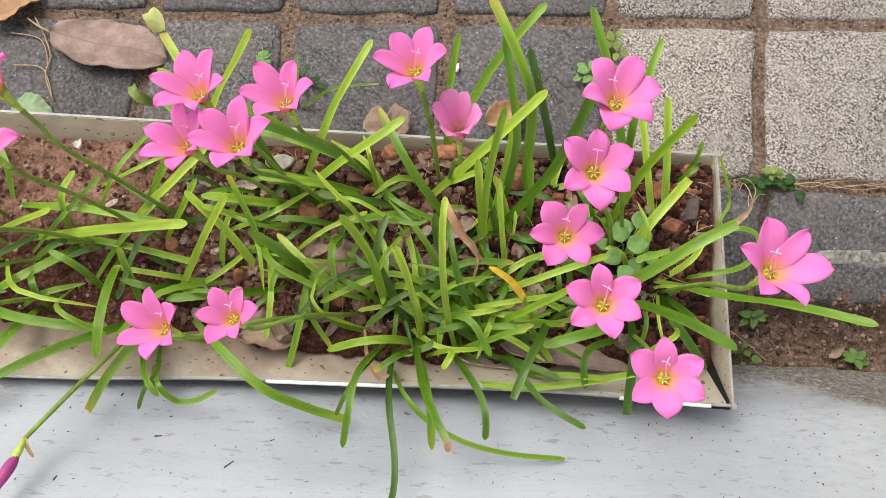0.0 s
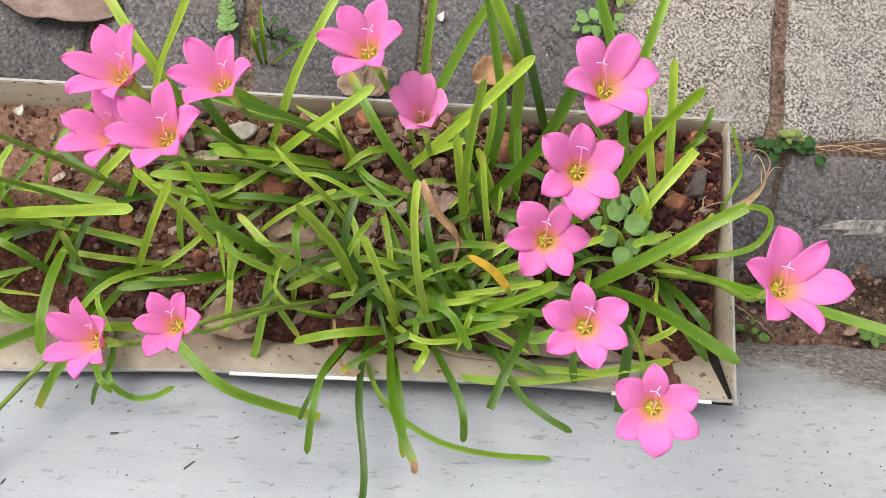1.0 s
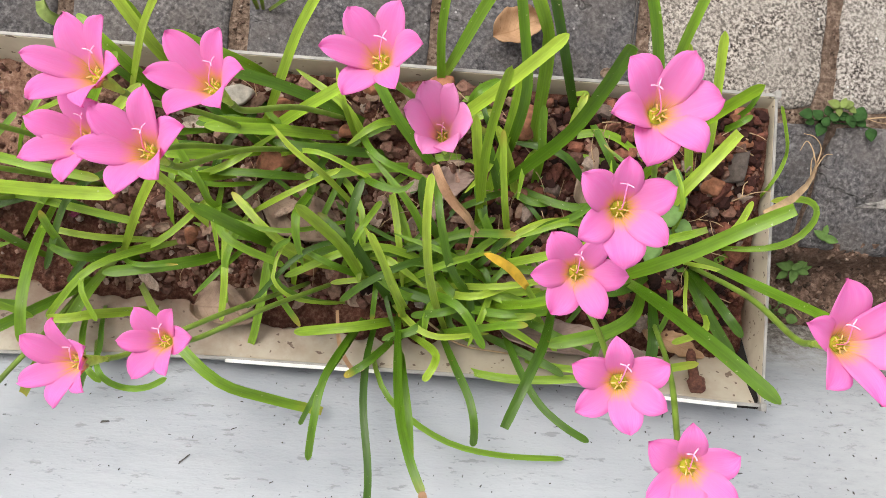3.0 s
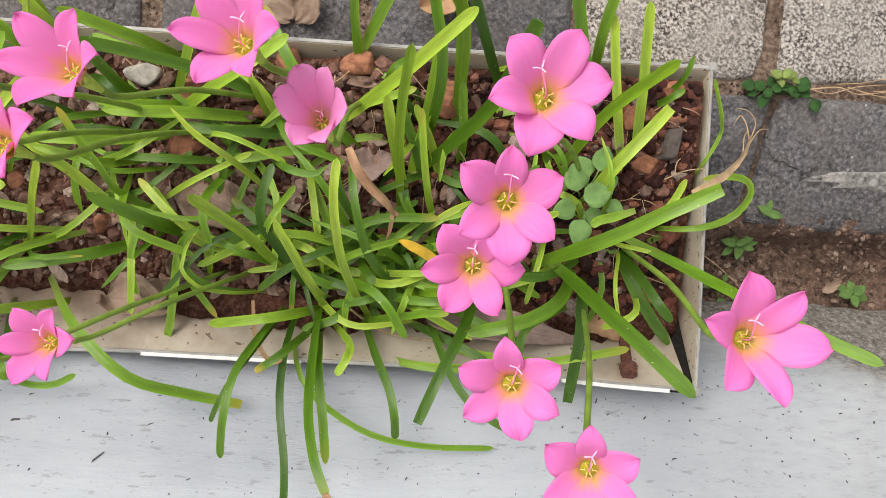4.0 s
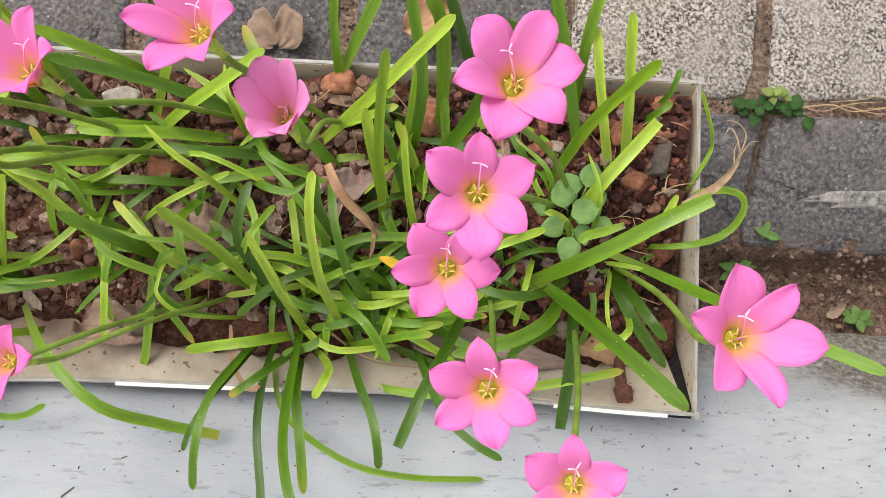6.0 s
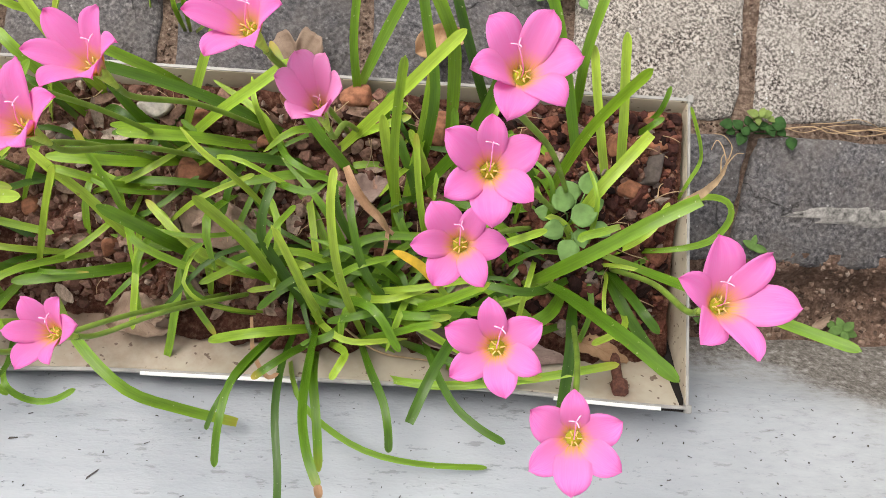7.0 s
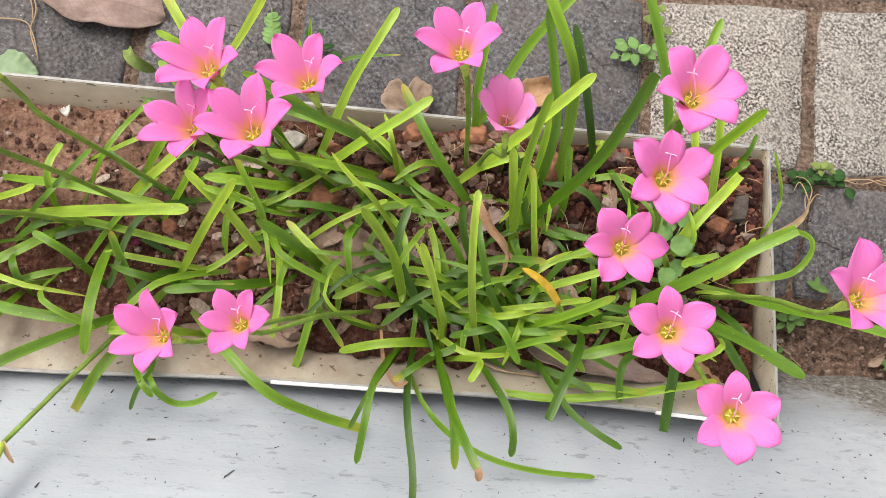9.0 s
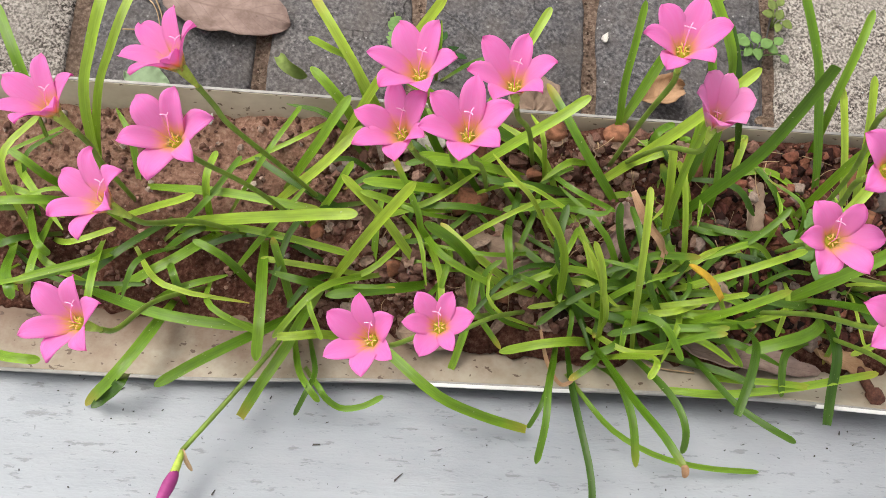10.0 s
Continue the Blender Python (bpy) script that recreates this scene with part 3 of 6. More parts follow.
def trough():
    t = empty("planter_trough", "long cream sheet-metal trough with spattered inner walls", "planter")
    th = 0.0022
    prof = [FRONT[0], FRONT[1], FRONT[2], (FRONT[2][0] + 0.003, FRONT[2][1] + th), (FRONT[1][0] + 0.002, FRONT[1][1] + th), (FRONT[0][0] + 0.002, RIM)]
    front = part("front_wall", bowed(prism(bmesh.new(), prof, X_LEFT, X_END)), SHEET, t, "", False)
    part("back_wall", prism(bmesh.new(), [(Y_BACK, RIM), (Y_BACK - 0.026, 0.004), (Y_BACK - 0.026 - th, 0.004 + th), (Y_BACK - th, RIM)], X_LEFT, X_END), LIT_SHEET, t, "", False)
    for w in t.children:
        for v in w.data.vertices:
            if v.co.x > 0:
                v.co.x -= 0.02 * (RIM - v.co.z) * max(0.0, (v.co.x - 0.2) / 0.052)
    for v in front.data.vertices:  # the folded seam in the front corner gapes
        if v.co.x > X_END - 0.004:
            v.co.x -= 0.004 + 0.008 * (RIM - v.co.z) / 0.036
    # near-black strip behind the open seam stands in for the shade inside it
    dark = [(q[0] - 0.001, q[1] - 0.0016) for q in FRONT] + [(q[0] - 0.0025, q[1] - 0.0032) for q in FRONT[::-1]]
    part("corner_seam", bowed(prism(bmesh.new(), dark, X_END - 0.022, X_END + 0.001), 4), GAP_SHADE, t, "near-black strip for shade in the open corner seam", False)
    part("base", prism(bmesh.new(), [(FRONT[2][0] + 0.003, 0.001), (Y_BACK - 0.026, 0.001), (Y_BACK - 0.026, 0.004), (FRONT[2][0] + 0.003, 0.004)], X_LEFT, X_END - 0.005), SHEET, t, "", False)
    for name, x in (("end_wall", X_END), ("end_wall", X_LEFT)):
        o = [(0.001, RIM), (0.048, 0.030), (0.075, 0.003), (Y_BACK - 0.026, 0.003), (Y_BACK, RIM)]
        bm = prism(bmesh.new(), o, x, x + th)
        for v in bm.verts:  # the end leans outwards
            v.co.x -= 0.02 * (RIM - v.co.z) * (1 if x > 0 else -1)
            v.co.y += bow(x) * max(0.0, 1 - v.co.y / 0.1) * (v.co.z > 0.02)
        part(name, bm, LIT_SHEET, t, "", False)
    lip = [(-0.0012, RIM - 0.003), (-0.0010, RIM + 0.0008), (0.0008, RIM + 0.0008), (0.0014, RIM - 0.0008)]
    part("front_lip", bowed(prism(bmesh.new(), lip, X_LEFT, X_END)), METAL, t, "dull grey folded lip", False)
    lip = [(Y_BACK + 0.0004, RIM - 0.004), (Y_BACK + 0.0004, RIM + 0.0009), (Y_BACK - 0.0016, RIM + 0.0009), (Y_BACK - 0.0016, RIM - 0.0008)]
    part("back_lip", prism(bmesh.new(), lip, X_LEFT, X_END), METAL, t, "dull grey folded lip", False)
    part("end_lip", bevel(box(bmesh.new(), X_END + 0.0002, X_END + 0.0020, 0.002, Y_BACK + 0.001, RIM - 0.005, RIM + 0.0016), 0.0006, 1), METAL, t, "dull grey folded lip", False)
    for a, b in ((-0.098, 0.004), (0.168, 0.236)):
        part("white_edging", bowed(box(bmesh.new(), a, b, -0.0027, -0.0004, RIM - 0.0014, RIM + 0.0015), 12), WHITE, t, "bright white edging strip", False)
    for y in (0.0045, Y_BACK):
        part("corner_tab", bevel(box(bmesh.new(), X_END - 0.0004, X_END + 0.0036, y - 0.003, y + 0.0026, RIM - 0.012, RIM + 0.0022), 0.0006, 1), METAL, t, "bent metal corner tab", False)


def soil_top(x, y):
    base = 0.031 + 0.011 * min(1, max(0, (x + 0.17) / 0.12)) + 0.003 * min(1, max(0, (x - 0.05) / 0.1))
    base += 0.013 * min(1, max(0, (y - 0.160) / 0.03)) * min(1, max(0.3, (0.12 - x) / 0.1))
    hump = 0.008 * math.exp(-(((y - 0.12) / 0.06) ** 2))
    base -= 0.010 * min(1, max(0, (x - 0.225) / 0.025)) * min(1, max(0, (0.125 - y) / 0.04))
    base += 0.013 * min(1, max(0, (x + 0.02) / 0.08)) * min(1, max(0, (y - 0.11) / 0.05))  # heaped against the far corner
    return base + hump + 0.005 * noise.noise((x * 24, y * 24, 0)) + 0.004 * noise.noise((x * 70, y * 70, 5)) + 0.002 * noise.noise((x * 190, y * 190, 9))


def front_limit(z):
    return 0.0025 + 0.047 * (RIM - z) / (RIM - 0.030)


def soil():
    bm = bmesh.new()
    nx, ny = 330, 70
    vs = []
    for j in range(ny + 1):
        for i in range(nx + 1):
            x = X_LEFT + 0.004 + (X_END - 0.0035 - X_LEFT - 0.004) * i / nx
            v = j / ny
            yf = 0.046
            y = yf + (Y_BACK - 0.0095 - yf) * v
            z = soil_top(x, y)
            if j == 0:
                y, z = 0.060, 0.012
            if j == 1:
                y = front_limit(max(z, 0.031)) + 0.0005
                low = RIM - sag(x)
                z = min(z, low - (low - 0.030) * min(1.0, max(0.0, (y - bow(x)) / 0.047)) + 0.0035)
            vs.append(bm.verts.new((x, y, z)))
    for j in range(ny):
        for i in range(nx):
            a = j * (nx + 1) + i
            bm.faces.new((vs[a], vs[a + 1], vs[a + nx + 2], vs[a + nx + 1]))
    tagged(part("potting_soil", bm, SOIL), "reddish-brown gritty potting soil filling the trough", "soil", kind="stuff")


def stone(r, size, flat=0.7):
    bm = bmesh.new()
    for _ in range(20):
        v = Vector((r.gauss(0, 1), r.gauss(0, 1), r.gauss(0, 1))).normalized() * r.uniform(0.82, 1.05)
        bm.verts.new((v.x * size * r.uniform(0.85, 1.1), v.y * size * 0.85, v.z * size * flat))
    res = bmesh.ops.convex_hull(bm, input=bm.verts)
    bmesh.ops.delete(bm, geom=[g for g in res["geom_interior"] if isinstance(g, bmesh.types.BMVert)], context="VERTS")
    return bm


def gravel():
    r = random.Random(5)
    kinds = []
    for k in range(14):
        b = stone(r, 1.0)
        b.verts.index_update()
        kinds.append(([v.co.copy() for v in b.verts], [[v.index for v in f.verts] for f in b.faces]))
        b.free()
    heaps = {GRAVEL: ([], []), DUSTY: ([], [])}

    def scatter(count, x0, x1, s0, s1):
        for _ in range(count):
            x, y = r.uniform(x0, x1), r.uniform(0.052, Y_BACK - 0.012)
            verts, faces = heaps[GRAVEL if x + r.gauss(0, 0.05) > 0.06 else DUSTY]
            size = s0 + (s1 - s0) * r.random() ** 2.5
            m = Matrix.Translation((x, y, soil_top(x, y) + size * 0.25)) @ Euler((r.uniform(0, 6), r.uniform(0, 6), r.uniform(0, 6))).to_matrix().to_4x4() @ Matrix.Scale(size, 4)
            vs, fs = r.choice(kinds)
            o = len(verts)
            verts.extend(m @ v for v in vs)
            faces.extend([[i + o for i in f] for f in fs])

    scatter(4200, X_LEFT + 0.01, X_END - 0.006, 0.0007, 0.0040)
    scatter(1900, -0.19, X_END - 0.009, 0.0022, 0.0075)
    scatter(620, 0.10, X_END - 0.009, 0.0034, 0.0074)
    scatter(230, -0.16, X_END - 0.012, 0.0055, 0.0100)
    for stuff, label in ((GRAVEL, "loose dark red-brown gravel on the soil"), (DUSTY, "dusty pinkish-brown gravel and crumbs on the soil")):
        verts, faces = heaps[stuff]
        me = bpy.data.meshes.new("gravel")
        me.from_pydata(verts, [], faces)
        me.materials.append(stuff)
        tagged(new("gravel", me), label, "gravel", kind="stuff")


def crumbs():
    """Grit and clods on the earth strip and in the paver joints."""
    r = random.Random(15)
    kinds = []
    for k in range(8):
        b = stone(r, 1.0)
        b.verts.index_update()
        kinds.append(([v.co.copy() for v in b.verts], [[v.index for v in f.verts] for f in b.faces]))
        b.free()
    verts, faces = [], []

    def drop(x, y, z, size):
        m = Matrix.Translation((x, y, z + size * 0.2)) @ Euler((r.uniform(0, 6), r.uniform(0, 6), r.uniform(0, 6))).to_matrix().to_4x4() @ Matrix.Scale(size, 4)
        vs, fs = r.choice(kinds)
        o = len(verts)
        verts.extend(m @ v for v in vs)
        faces.extend([[i + o for i in f] for f in fs])

    for _ in range(2600):  # earth strip
        x, y = r.uniform(0.257, 0.66), r.uniform(0.058, 0.120)
        drop(x, y, earth_z(x, y), 0.0006 + 0.0032 * r.random() ** 3)
    for _ in range(2600):  # along the joints between rows
        x = r.uniform(-0.42, 0.62)
        y, tilt = r.choice(((0.208, 0.02), (0.208, 0.02), (0.3655, 0.06), (0.512, 0.06)))
        drop(x, y + tilt * x + r.gauss(0, 0.003), -0.0042, 0.0006 + 0.0016 * r.random() ** 3)
    for _ in range(1500):  # across them
        k = r.choice((-0.250, -0.122, 0.026, 0.182, 0.327, 0.480))
        y = r.uniform(0.21, 0.52)
        drop(k + r.gauss(0, 0.003), y, -0.0042, 0.0006 + 0.0014 * r.random() ** 3)
    me = bpy.data.meshes.new("earth_crumbs")
    me.from_pydata(verts, [], faces)
    me.materials.append(CRUMB)
    tagged(new("earth_crumbs", me), "brown grit and clods on earth and joints", "grit", kind="stuff")


def flakes():
    """Scraps of dead leaf lying on the soil."""
    r = random.Random(91)
    verts, faces = [], []
    for _ in range(190):
        x, y = r.gauss(-0.05, 0.075), r.uniform(0.052, 0.190)
        if not -0.40 < x < 0.235:
            continue
        size, long = 0.0014 + 0.0040 * r.random() ** 2, r.uniform(1.0, 2.4)
        m = Matrix.Translation((x, y, soil_top(x, y) + 0.0045 + 0.3 * size)) @ Euler((r.gauss(0, 0.35), r.gauss(0, 0.35), r.uniform(0, 6.3))).to_matrix().to_4x4()
        curl, o = r.uniform(-0.9, 0.9), len(verts)
        for i in range(4):
            for j in range(4):
                u, v = -1 + 2 * i / 3, -1 + 2 * j / 3
                taper = 1 - 0.45 * abs(u) ** 1.5
                verts.append(m @ Vector((u * size * long * (1 + r.uniform(-0.12, 0.12)), v * size * taper * (1 + r.uniform(-0.15, 0.15)), curl * size * 0.5 * (v * v + 0.3 * u * u))))
        faces.extend([o + i * 4 + j, o + i * 4 + 4 + j, o + i * 4 + 5 + j, o + i * 4 + 1 + j] for i in range(3) for j in range(3))
    me = bpy.data.meshes.new("leaf_scraps")
    me.from_pydata(verts, [], faces)
    me.materials.append(FLAKE)
    tagged(new("leaf_scraps", me), "small pinkish-brown scraps of dead leaf on the soil", "leaf litter", kind="stuff")


def fibres():
    """Thin dry roots and threads among the gravel."""
    r = random.Random(93)
    bm = bmesh.new()
    for _ in range(110):
        x, y, a, ln = r.uniform(-0.15, 0.24), r.uniform(0.058, 0.190), r.uniform(0, 6.3), r.uniform(0.008, 0.030)
        bend = r.uniform(-0.5, 0.5)
        pts = []
        for k in (-0.5, 0.0, 0.5):
            px = min(0.245, x + math.cos(a + bend * k) * ln * k)
            py = min(0.194, max(0.055, y + math.sin(a + bend * k) * ln * k))
            pts.append((px, py, soil_top(px, py) + r.uniform(0.004, 0.009)))
        tube(pts, r.uniform(0.00025, 0.0005), 0.0002, 6, 4, None, bm)
    tagged(part("dry_fibres", bm, STRAW), "thin pale dry root fibres on the gravel", "fibres", kind="stuff")


def rock(x, y, size, material, label, seed, flat=0.7, rz=0.0, long=1.0):
    b = stone(random.Random(seed), size, flat)
    bmesh.ops.scale(b, vec=(long, 1, 1), verts=b.verts)
    bmesh.ops.bevel(b, geom=b.edges[:], offset=size * 0.08, segments=2, affect="EDGES", profile=0.5)
    ob = part("stone", b, material, None, "", False)
    ob.matrix_world = pose(x, y, soil_top(x, y) + size * flat * 0.45, 0, 0, rz)
    tagged(ob, label, "stone", "stones in the trough")


# ---- rain lilies ----
def plant(place_words):
    return empty("rain_lily", "pink rain lily with strap leaves " + place_words, "flower", "rain lilies in the trough")


def blade(owner, width, *pts, material=None, label="", **kw):
    return part("leaf", strap(pts, width, **kw), material or (PALE_BLADE if owner in (D, E, F) else BLADE), owner, label)


def petal_mesh(radius, height, width, recurve, r, taper=2.3, n=10, m=6):
    bm = bmesh.new()
    uvl = bm.loops.layers.uv.new("UVMap")
    wav, ph = r.uniform(0.02, 0.05), r.uniform(0, 6)
    skew = r.uniform(-0.08, 0.08)

    def at(s, u, off):
        rr = 0.0016 + (radius - 0.0016) * (s ** 1.05)
        z = height * (1 - (1 - s) ** 1.7) - recurve * radius * max(0, s - 0.55) ** 2 * 2.2
        w = width * radius * (s + 0.17) ** 0.62 * max(0.0, 1 - s ** taper) ** 0.85
        y = u * w
        z += 0.16 * w * u * u * (1 - 0.4 * s) * 2 + wav * radius * s * math.sin(ph + 5 * s + 2.5 * u) * (0.3 + abs(u))
        z -= 0.035 * radius * math.exp(-((u / 0.16) ** 2)) * s
        return Vector((rr, y + skew * radius * s * s, z + off))

    grids = []
    for off in (0.0, -0.00035):
        grids.append([[bm.verts.new(at(i / n, -1 + 2 * j / m, off)) for j in range(m + 1)] for i in range(n + 1)])
    def face(vs, uv):
        f = bm.faces.new(vs)
        for lp, q in zip(f.loops, uv):
            lp[uvl].uv = q
    for g, flip in ((grids[0], False), (grids[1], True)):
        for i in range(n):
            for j in range(m):
                q = [g[i][j], g[i + 1][j], g[i + 1][j + 1], g[i][j + 1]]
                uv = [(j / m, i / n), (j / m, (i + 1) / n), ((j + 1) / m, (i + 1) / n), ((j + 1) / m, i / n)]
                face(q[::-1] if flip else q, uv[::-1] if flip else uv)
    for i in range(n):
        for j, fl in ((0, True), (m, False)):
            q = [grids[0][i][j], grids[0][i + 1][j], grids[1][i + 1][j], grids[1][i][j]]
            uv = [(j / m, i / n), (j / m, (i + 1) / n), (j / m, (i + 1) / n), (j / m, i / n)]
            face(q if not fl else q[::-1], uv if not fl else uv[::-1])
    bmesh.ops.remove_doubles(bm, verts=bm.verts, dist=0.00002)
    return bm


COUNT = [0]


def flower(owner, throat, axis, radius, roll, foot, way=(), cup=0.0, lean=(-0.1, 0.55), squash=1.0, slim=0.9, taper=2.3):
    """A six-petalled lily on its stalk. radius in mm; cup 0 is open, 1 nearly shut; foot is where the stalk leaves the soil."""
    COUNT[0] += 1
    r = random.Random(40 + COUNT[0])
    R = radius / 1000
    a = Vector(axis).normalized()
    xa = (Vector((1, 0, 0)) - a * a.x).normalized()
    basis = Matrix((xa, a.cross(xa), a)).transposed().to_4x4()
    m = Matrix.Translation(throat) @ basis
    m = m @ Matrix.Diagonal((squash, 1, 1, 1))
    inv = m.inverted()
    # tube below the throat
    tl = 0.015
    bm = tube([(0, 0, -tl), (0, 0, -tl * 0.5), (0, 0, 0.0030)], 0.0011, 0.0035, 8, 10)
    bm.faces.ensure_lookup_table()
    bm.faces[-1].material_index = 1
    fl = part("flower", bm, (TUBE, THROAT), owner, "open pink six-petalled lily flower" if cup < 0.5 else "half-closed pale pink lily flower")
    fl.matrix_world = m
    H = R * (0.92 + 0.55 * cup)
    rad = R * (1 - 0.12 * cup)
    for k in range(6):
        inner = k % 2
        w = (0.51 if inner else 0.61) * slim * r.uniform(0.93, 1.08)
        pr = rad * 1.0 * r.uniform(0.95, 1.06) * (1.0 if inner else 1.02)
        bm = petal_mesh(pr, H * r.uniform(0.9, 1.1), w * (1 + 0.3 * cup), (0.38 if cup == 0 else 0.10) * r.uniform(0.6, 1.4), r, taper)
        ob = part("petal", bm, PETAL if cup < 0.5 else PETAL_PALE, fl)
        ob.matrix_basis = pose(0, 0, 0.0003 * inner, 0, 0, roll + 60 * k + r.uniform(-5, 5))
    # stamens
    for k in range(6):
        an = radians(roll + 30 + 60 * k + r.uniform(-8, 8))
        d = Vector((math.cos(an), math.sin(an), 0))
        top = d * R * 0.085 + Vector((0, 0, R * 0.22))
        bm = tube([d * 0.0008, d * R * 0.07 + Vector((0, 0, R * 0.13)), top], 0.00025, 0.0002, 5, 5)
        n0 = len(bm.faces)
        side = Vector((-d.y, d.x, 0)) * r.uniform(-0.6, 0.6)
        tube([top - (d * 0.2 + side) * 0.0010, top + Vector((0, 0, 0.0003)), top + d * 0.0017 + side * 0.0007 + Vector((0, 0, 0.0010))], 0.00034, 0.00028, 5, 6, None, bm)
        bm.faces.ensure_lookup_table()
        for f in bm.faces[n0:]:
            f.material_index = 1
        part("stamen", bm, (ANTHER, ANTHER), fl, "yellow stamen")
    # style, leaning, with three white lobes
    lx, ly = lean[0] + r.uniform(-0.1, 0.1), lean[1] + r.uniform(-0.08, 0.08)
    up = inv.to_3x3() @ Vector((lx, ly, 1.0)).normalized()
    e = up * R * (0.74 if cup < 0.5 else 0.45)
    bm = tube([(0, 0, 0), Vector((0, 0, R * 0.35)) + up * R * 0.05, e], 0.00026, 0.00024, 8, 6)
    n0 = len(bm.faces)
    o0 = up.orthogonal().normalized()
    for k in range(3):
        o = Matrix.Rotation(2.1 * k + r.uniform(0, 0.5), 3, up) @ o0
        tube([e - up * 0.0003, e + o * 0.0015 + up * 0.0006, e + o * 0.0031 + up * 0.0008], 0.00030, 0.00032, 4, 5, None, bm)
    bm.faces.ensure_lookup_table()
    for f in bm.faces[n0:]:
        f.material_index = 1
    part("pistil", bm, (STYLE, STIGMA), fl, "white three-lobed stigma")
    # stalk
    base = m @ Vector((0, 0, -tl))
    fx, fy = foot
    start = Vector((fx, fy, soil_top(fx, fy) - 0.004))
    mids = [Vector(q) for q in way] or [start.lerp(base, 0.5) + Vector((0, 0, 0.014))]
    below = base + ((mids[-1] - base).normalized() - a * 0.9).normalized() * 0.016
    bm = tube([start, *mids, below, base], 0.0017, 0.0015, 20, 8, lambda s: 1.0 + 0.5 * math.exp(-(((s - 0.985) / 0.02) ** 2)))
    part("stalk", bm, STEM, owner, "slender green stalk")
    return fl


ground()
ledge()
trough()
soil()

A = plant("spilling over the front lip")
B = plant("beside the end wall")
C = plant("near the back wall")
D = plant("in the middle of the trough")
E = plant("at the front of the trough")
F = plant("in the bare stretch of soil")

# leaves: owner, width in mm, then points from the foot to the tip
blade(D, 7.2, (-0.160, 0.054, 0.040), (-0.128, 0.026, 0.076), (-0.094, -0.001, 0.082), (-0.063, -0.012, 0.067), (-0.031, -0.019, 0.057), ragged=True, material=MID_BLADE)
blade(A, 5.0, (-0.007, 0.047, 0.036), (-0.018, 0.026, 0.083), (-0.026, 0.007, 0.110), (-0.029, -0.017, 0.117), (-0.032, -0.041, 0.104), material=DEEP_BLADE)
blade(A, 3.4, (-0.007, 0.045, 0.036), (-0.017, 0.024, 0.080), (-0.026, 0.007, 0.107), (-0.032, -0.007, 0.116), (-0.038, -0.020, 0.107), material=DEEP_BLADE)
blade(A, 5.0, (0.000, 0.048, 0.036), (-0.004, 0.020, 0.068), (-0.003, -0.009, 0.088), (0.003, -0.043, 0.097), (0.004, -0.065, 0.098), (0.001, -0.081, 0.096), material=DEEP_BLADE)
blade(A, 5.4, (0.013, 0.053, 0.037), (0.016, 0.021, 0.097), (0.020, -0.004, 0.140), (0.027, -0.023, 0.166), (0.035, -0.039, 0.174), material=DEEP_BLADE)
blade(A, 4.1, (-0.006, 0.030, 0.036), (0.007, 0.001, 0.071), (0.026, -0.018, 0.070), (0.054, -0.032, 0.071), (0.088, -0.038, 0.066), (0.128, -0.039, 0.058))
blade(A, 5.4, (0.038, 0.045, 0.038), (0.051, 0.019, 0.077), (0.061, 0.000, 0.092), (0.065, -0.016, 0.095), (0.066, -0.030, 0.085), material=DEEP_BLADE)
blade(B, 6.3, (0.118, 0.066, 0.041), (0.107, 0.052, 0.093), (0.098, 0.037, 0.128), (0.087, 0.017, 0.145), (0.077, -0.008, 0.145), ragged=True, material=DEEP_BLADE)
blade(A, 5.0, (0.078, 0.056, 0.039), (0.089, 0.026, 0.069), (0.102, 0.002, 0.089), (0.117, -0.011, 0.099), (0.134, -0.020, 0.100))
blade(A, 5.8, (0.048, 0.016, 0.038), (0.071, 0.012, 0.061), (0.102, 0.011, 0.065), (0.146, 0.017, 0.073), (0.179, 0.024, 0.078), (0.206, 0.030, 0.078))
blade(B, 7.8, (0.183, 0.076, 0.043), (0.176, 0.057, 0.074), (0.174, 0.039, 0.084), (0.173, 0.016, 0.075), (0.171, -0.006, 0.070), ragged=True)
blade(A, 6.7, (0.019, 0.044, 0.037), (0.004, 0.041, 0.067), (-0.012, 0.038, 0.082), (-0.030, 0.035, 0.081), (-0.052, 0.031, 0.066))
blade(A, 5.0, (0.015, 0.037, 0.037), (0.011, 0.031, 0.078), (0.005, 0.025, 0.104), (-0.003, 0.018, 0.116), (-0.014, 0.010, 0.112))
blade(A, 5.4, (0.047, 0.035, 0.038), (0.037, 0.055, 0.079), (0.031, 0.073, 0.111), (0.028, 0.092, 0.133), (0.027, 0.109, 0.145), (0.028, 0.127, 0.148), material=LIME_BLADE)
blade(A, 5.4, (0.078, 0.047, 0.039), (0.059, 0.061, 0.069), (0.045, 0.077, 0.090), (0.038, 0.097, 0.101), (0.034, 0.115, 0.102), (0.032, 0.132, 0.094))
blade(A, 5.0, (0.020, 0.036, 0.037), (0.015, 0.052, 0.077), (0.009, 0.066, 0.107), (0.003, 0.080, 0.127), (-0.004, 0.093, 0.137), material=LIME_BLADE)
blade(A, 6.7, (-0.009, 0.062, 0.036), (-0.014, 0.074, 0.084), (-0.020, 0.085, 0.122), (-0.030, 0.094, 0.150), (-0.041, 0.102, 0.168))
blade(A, 6.3, (0.020, 0.037, 0.037), (0.003, 0.061, 0.062), (-0.009, 0.079, 0.081), (-0.018, 0.093, 0.094), (-0.018, 0.109, 0.100), (-0.013, 0.128, 0.100))
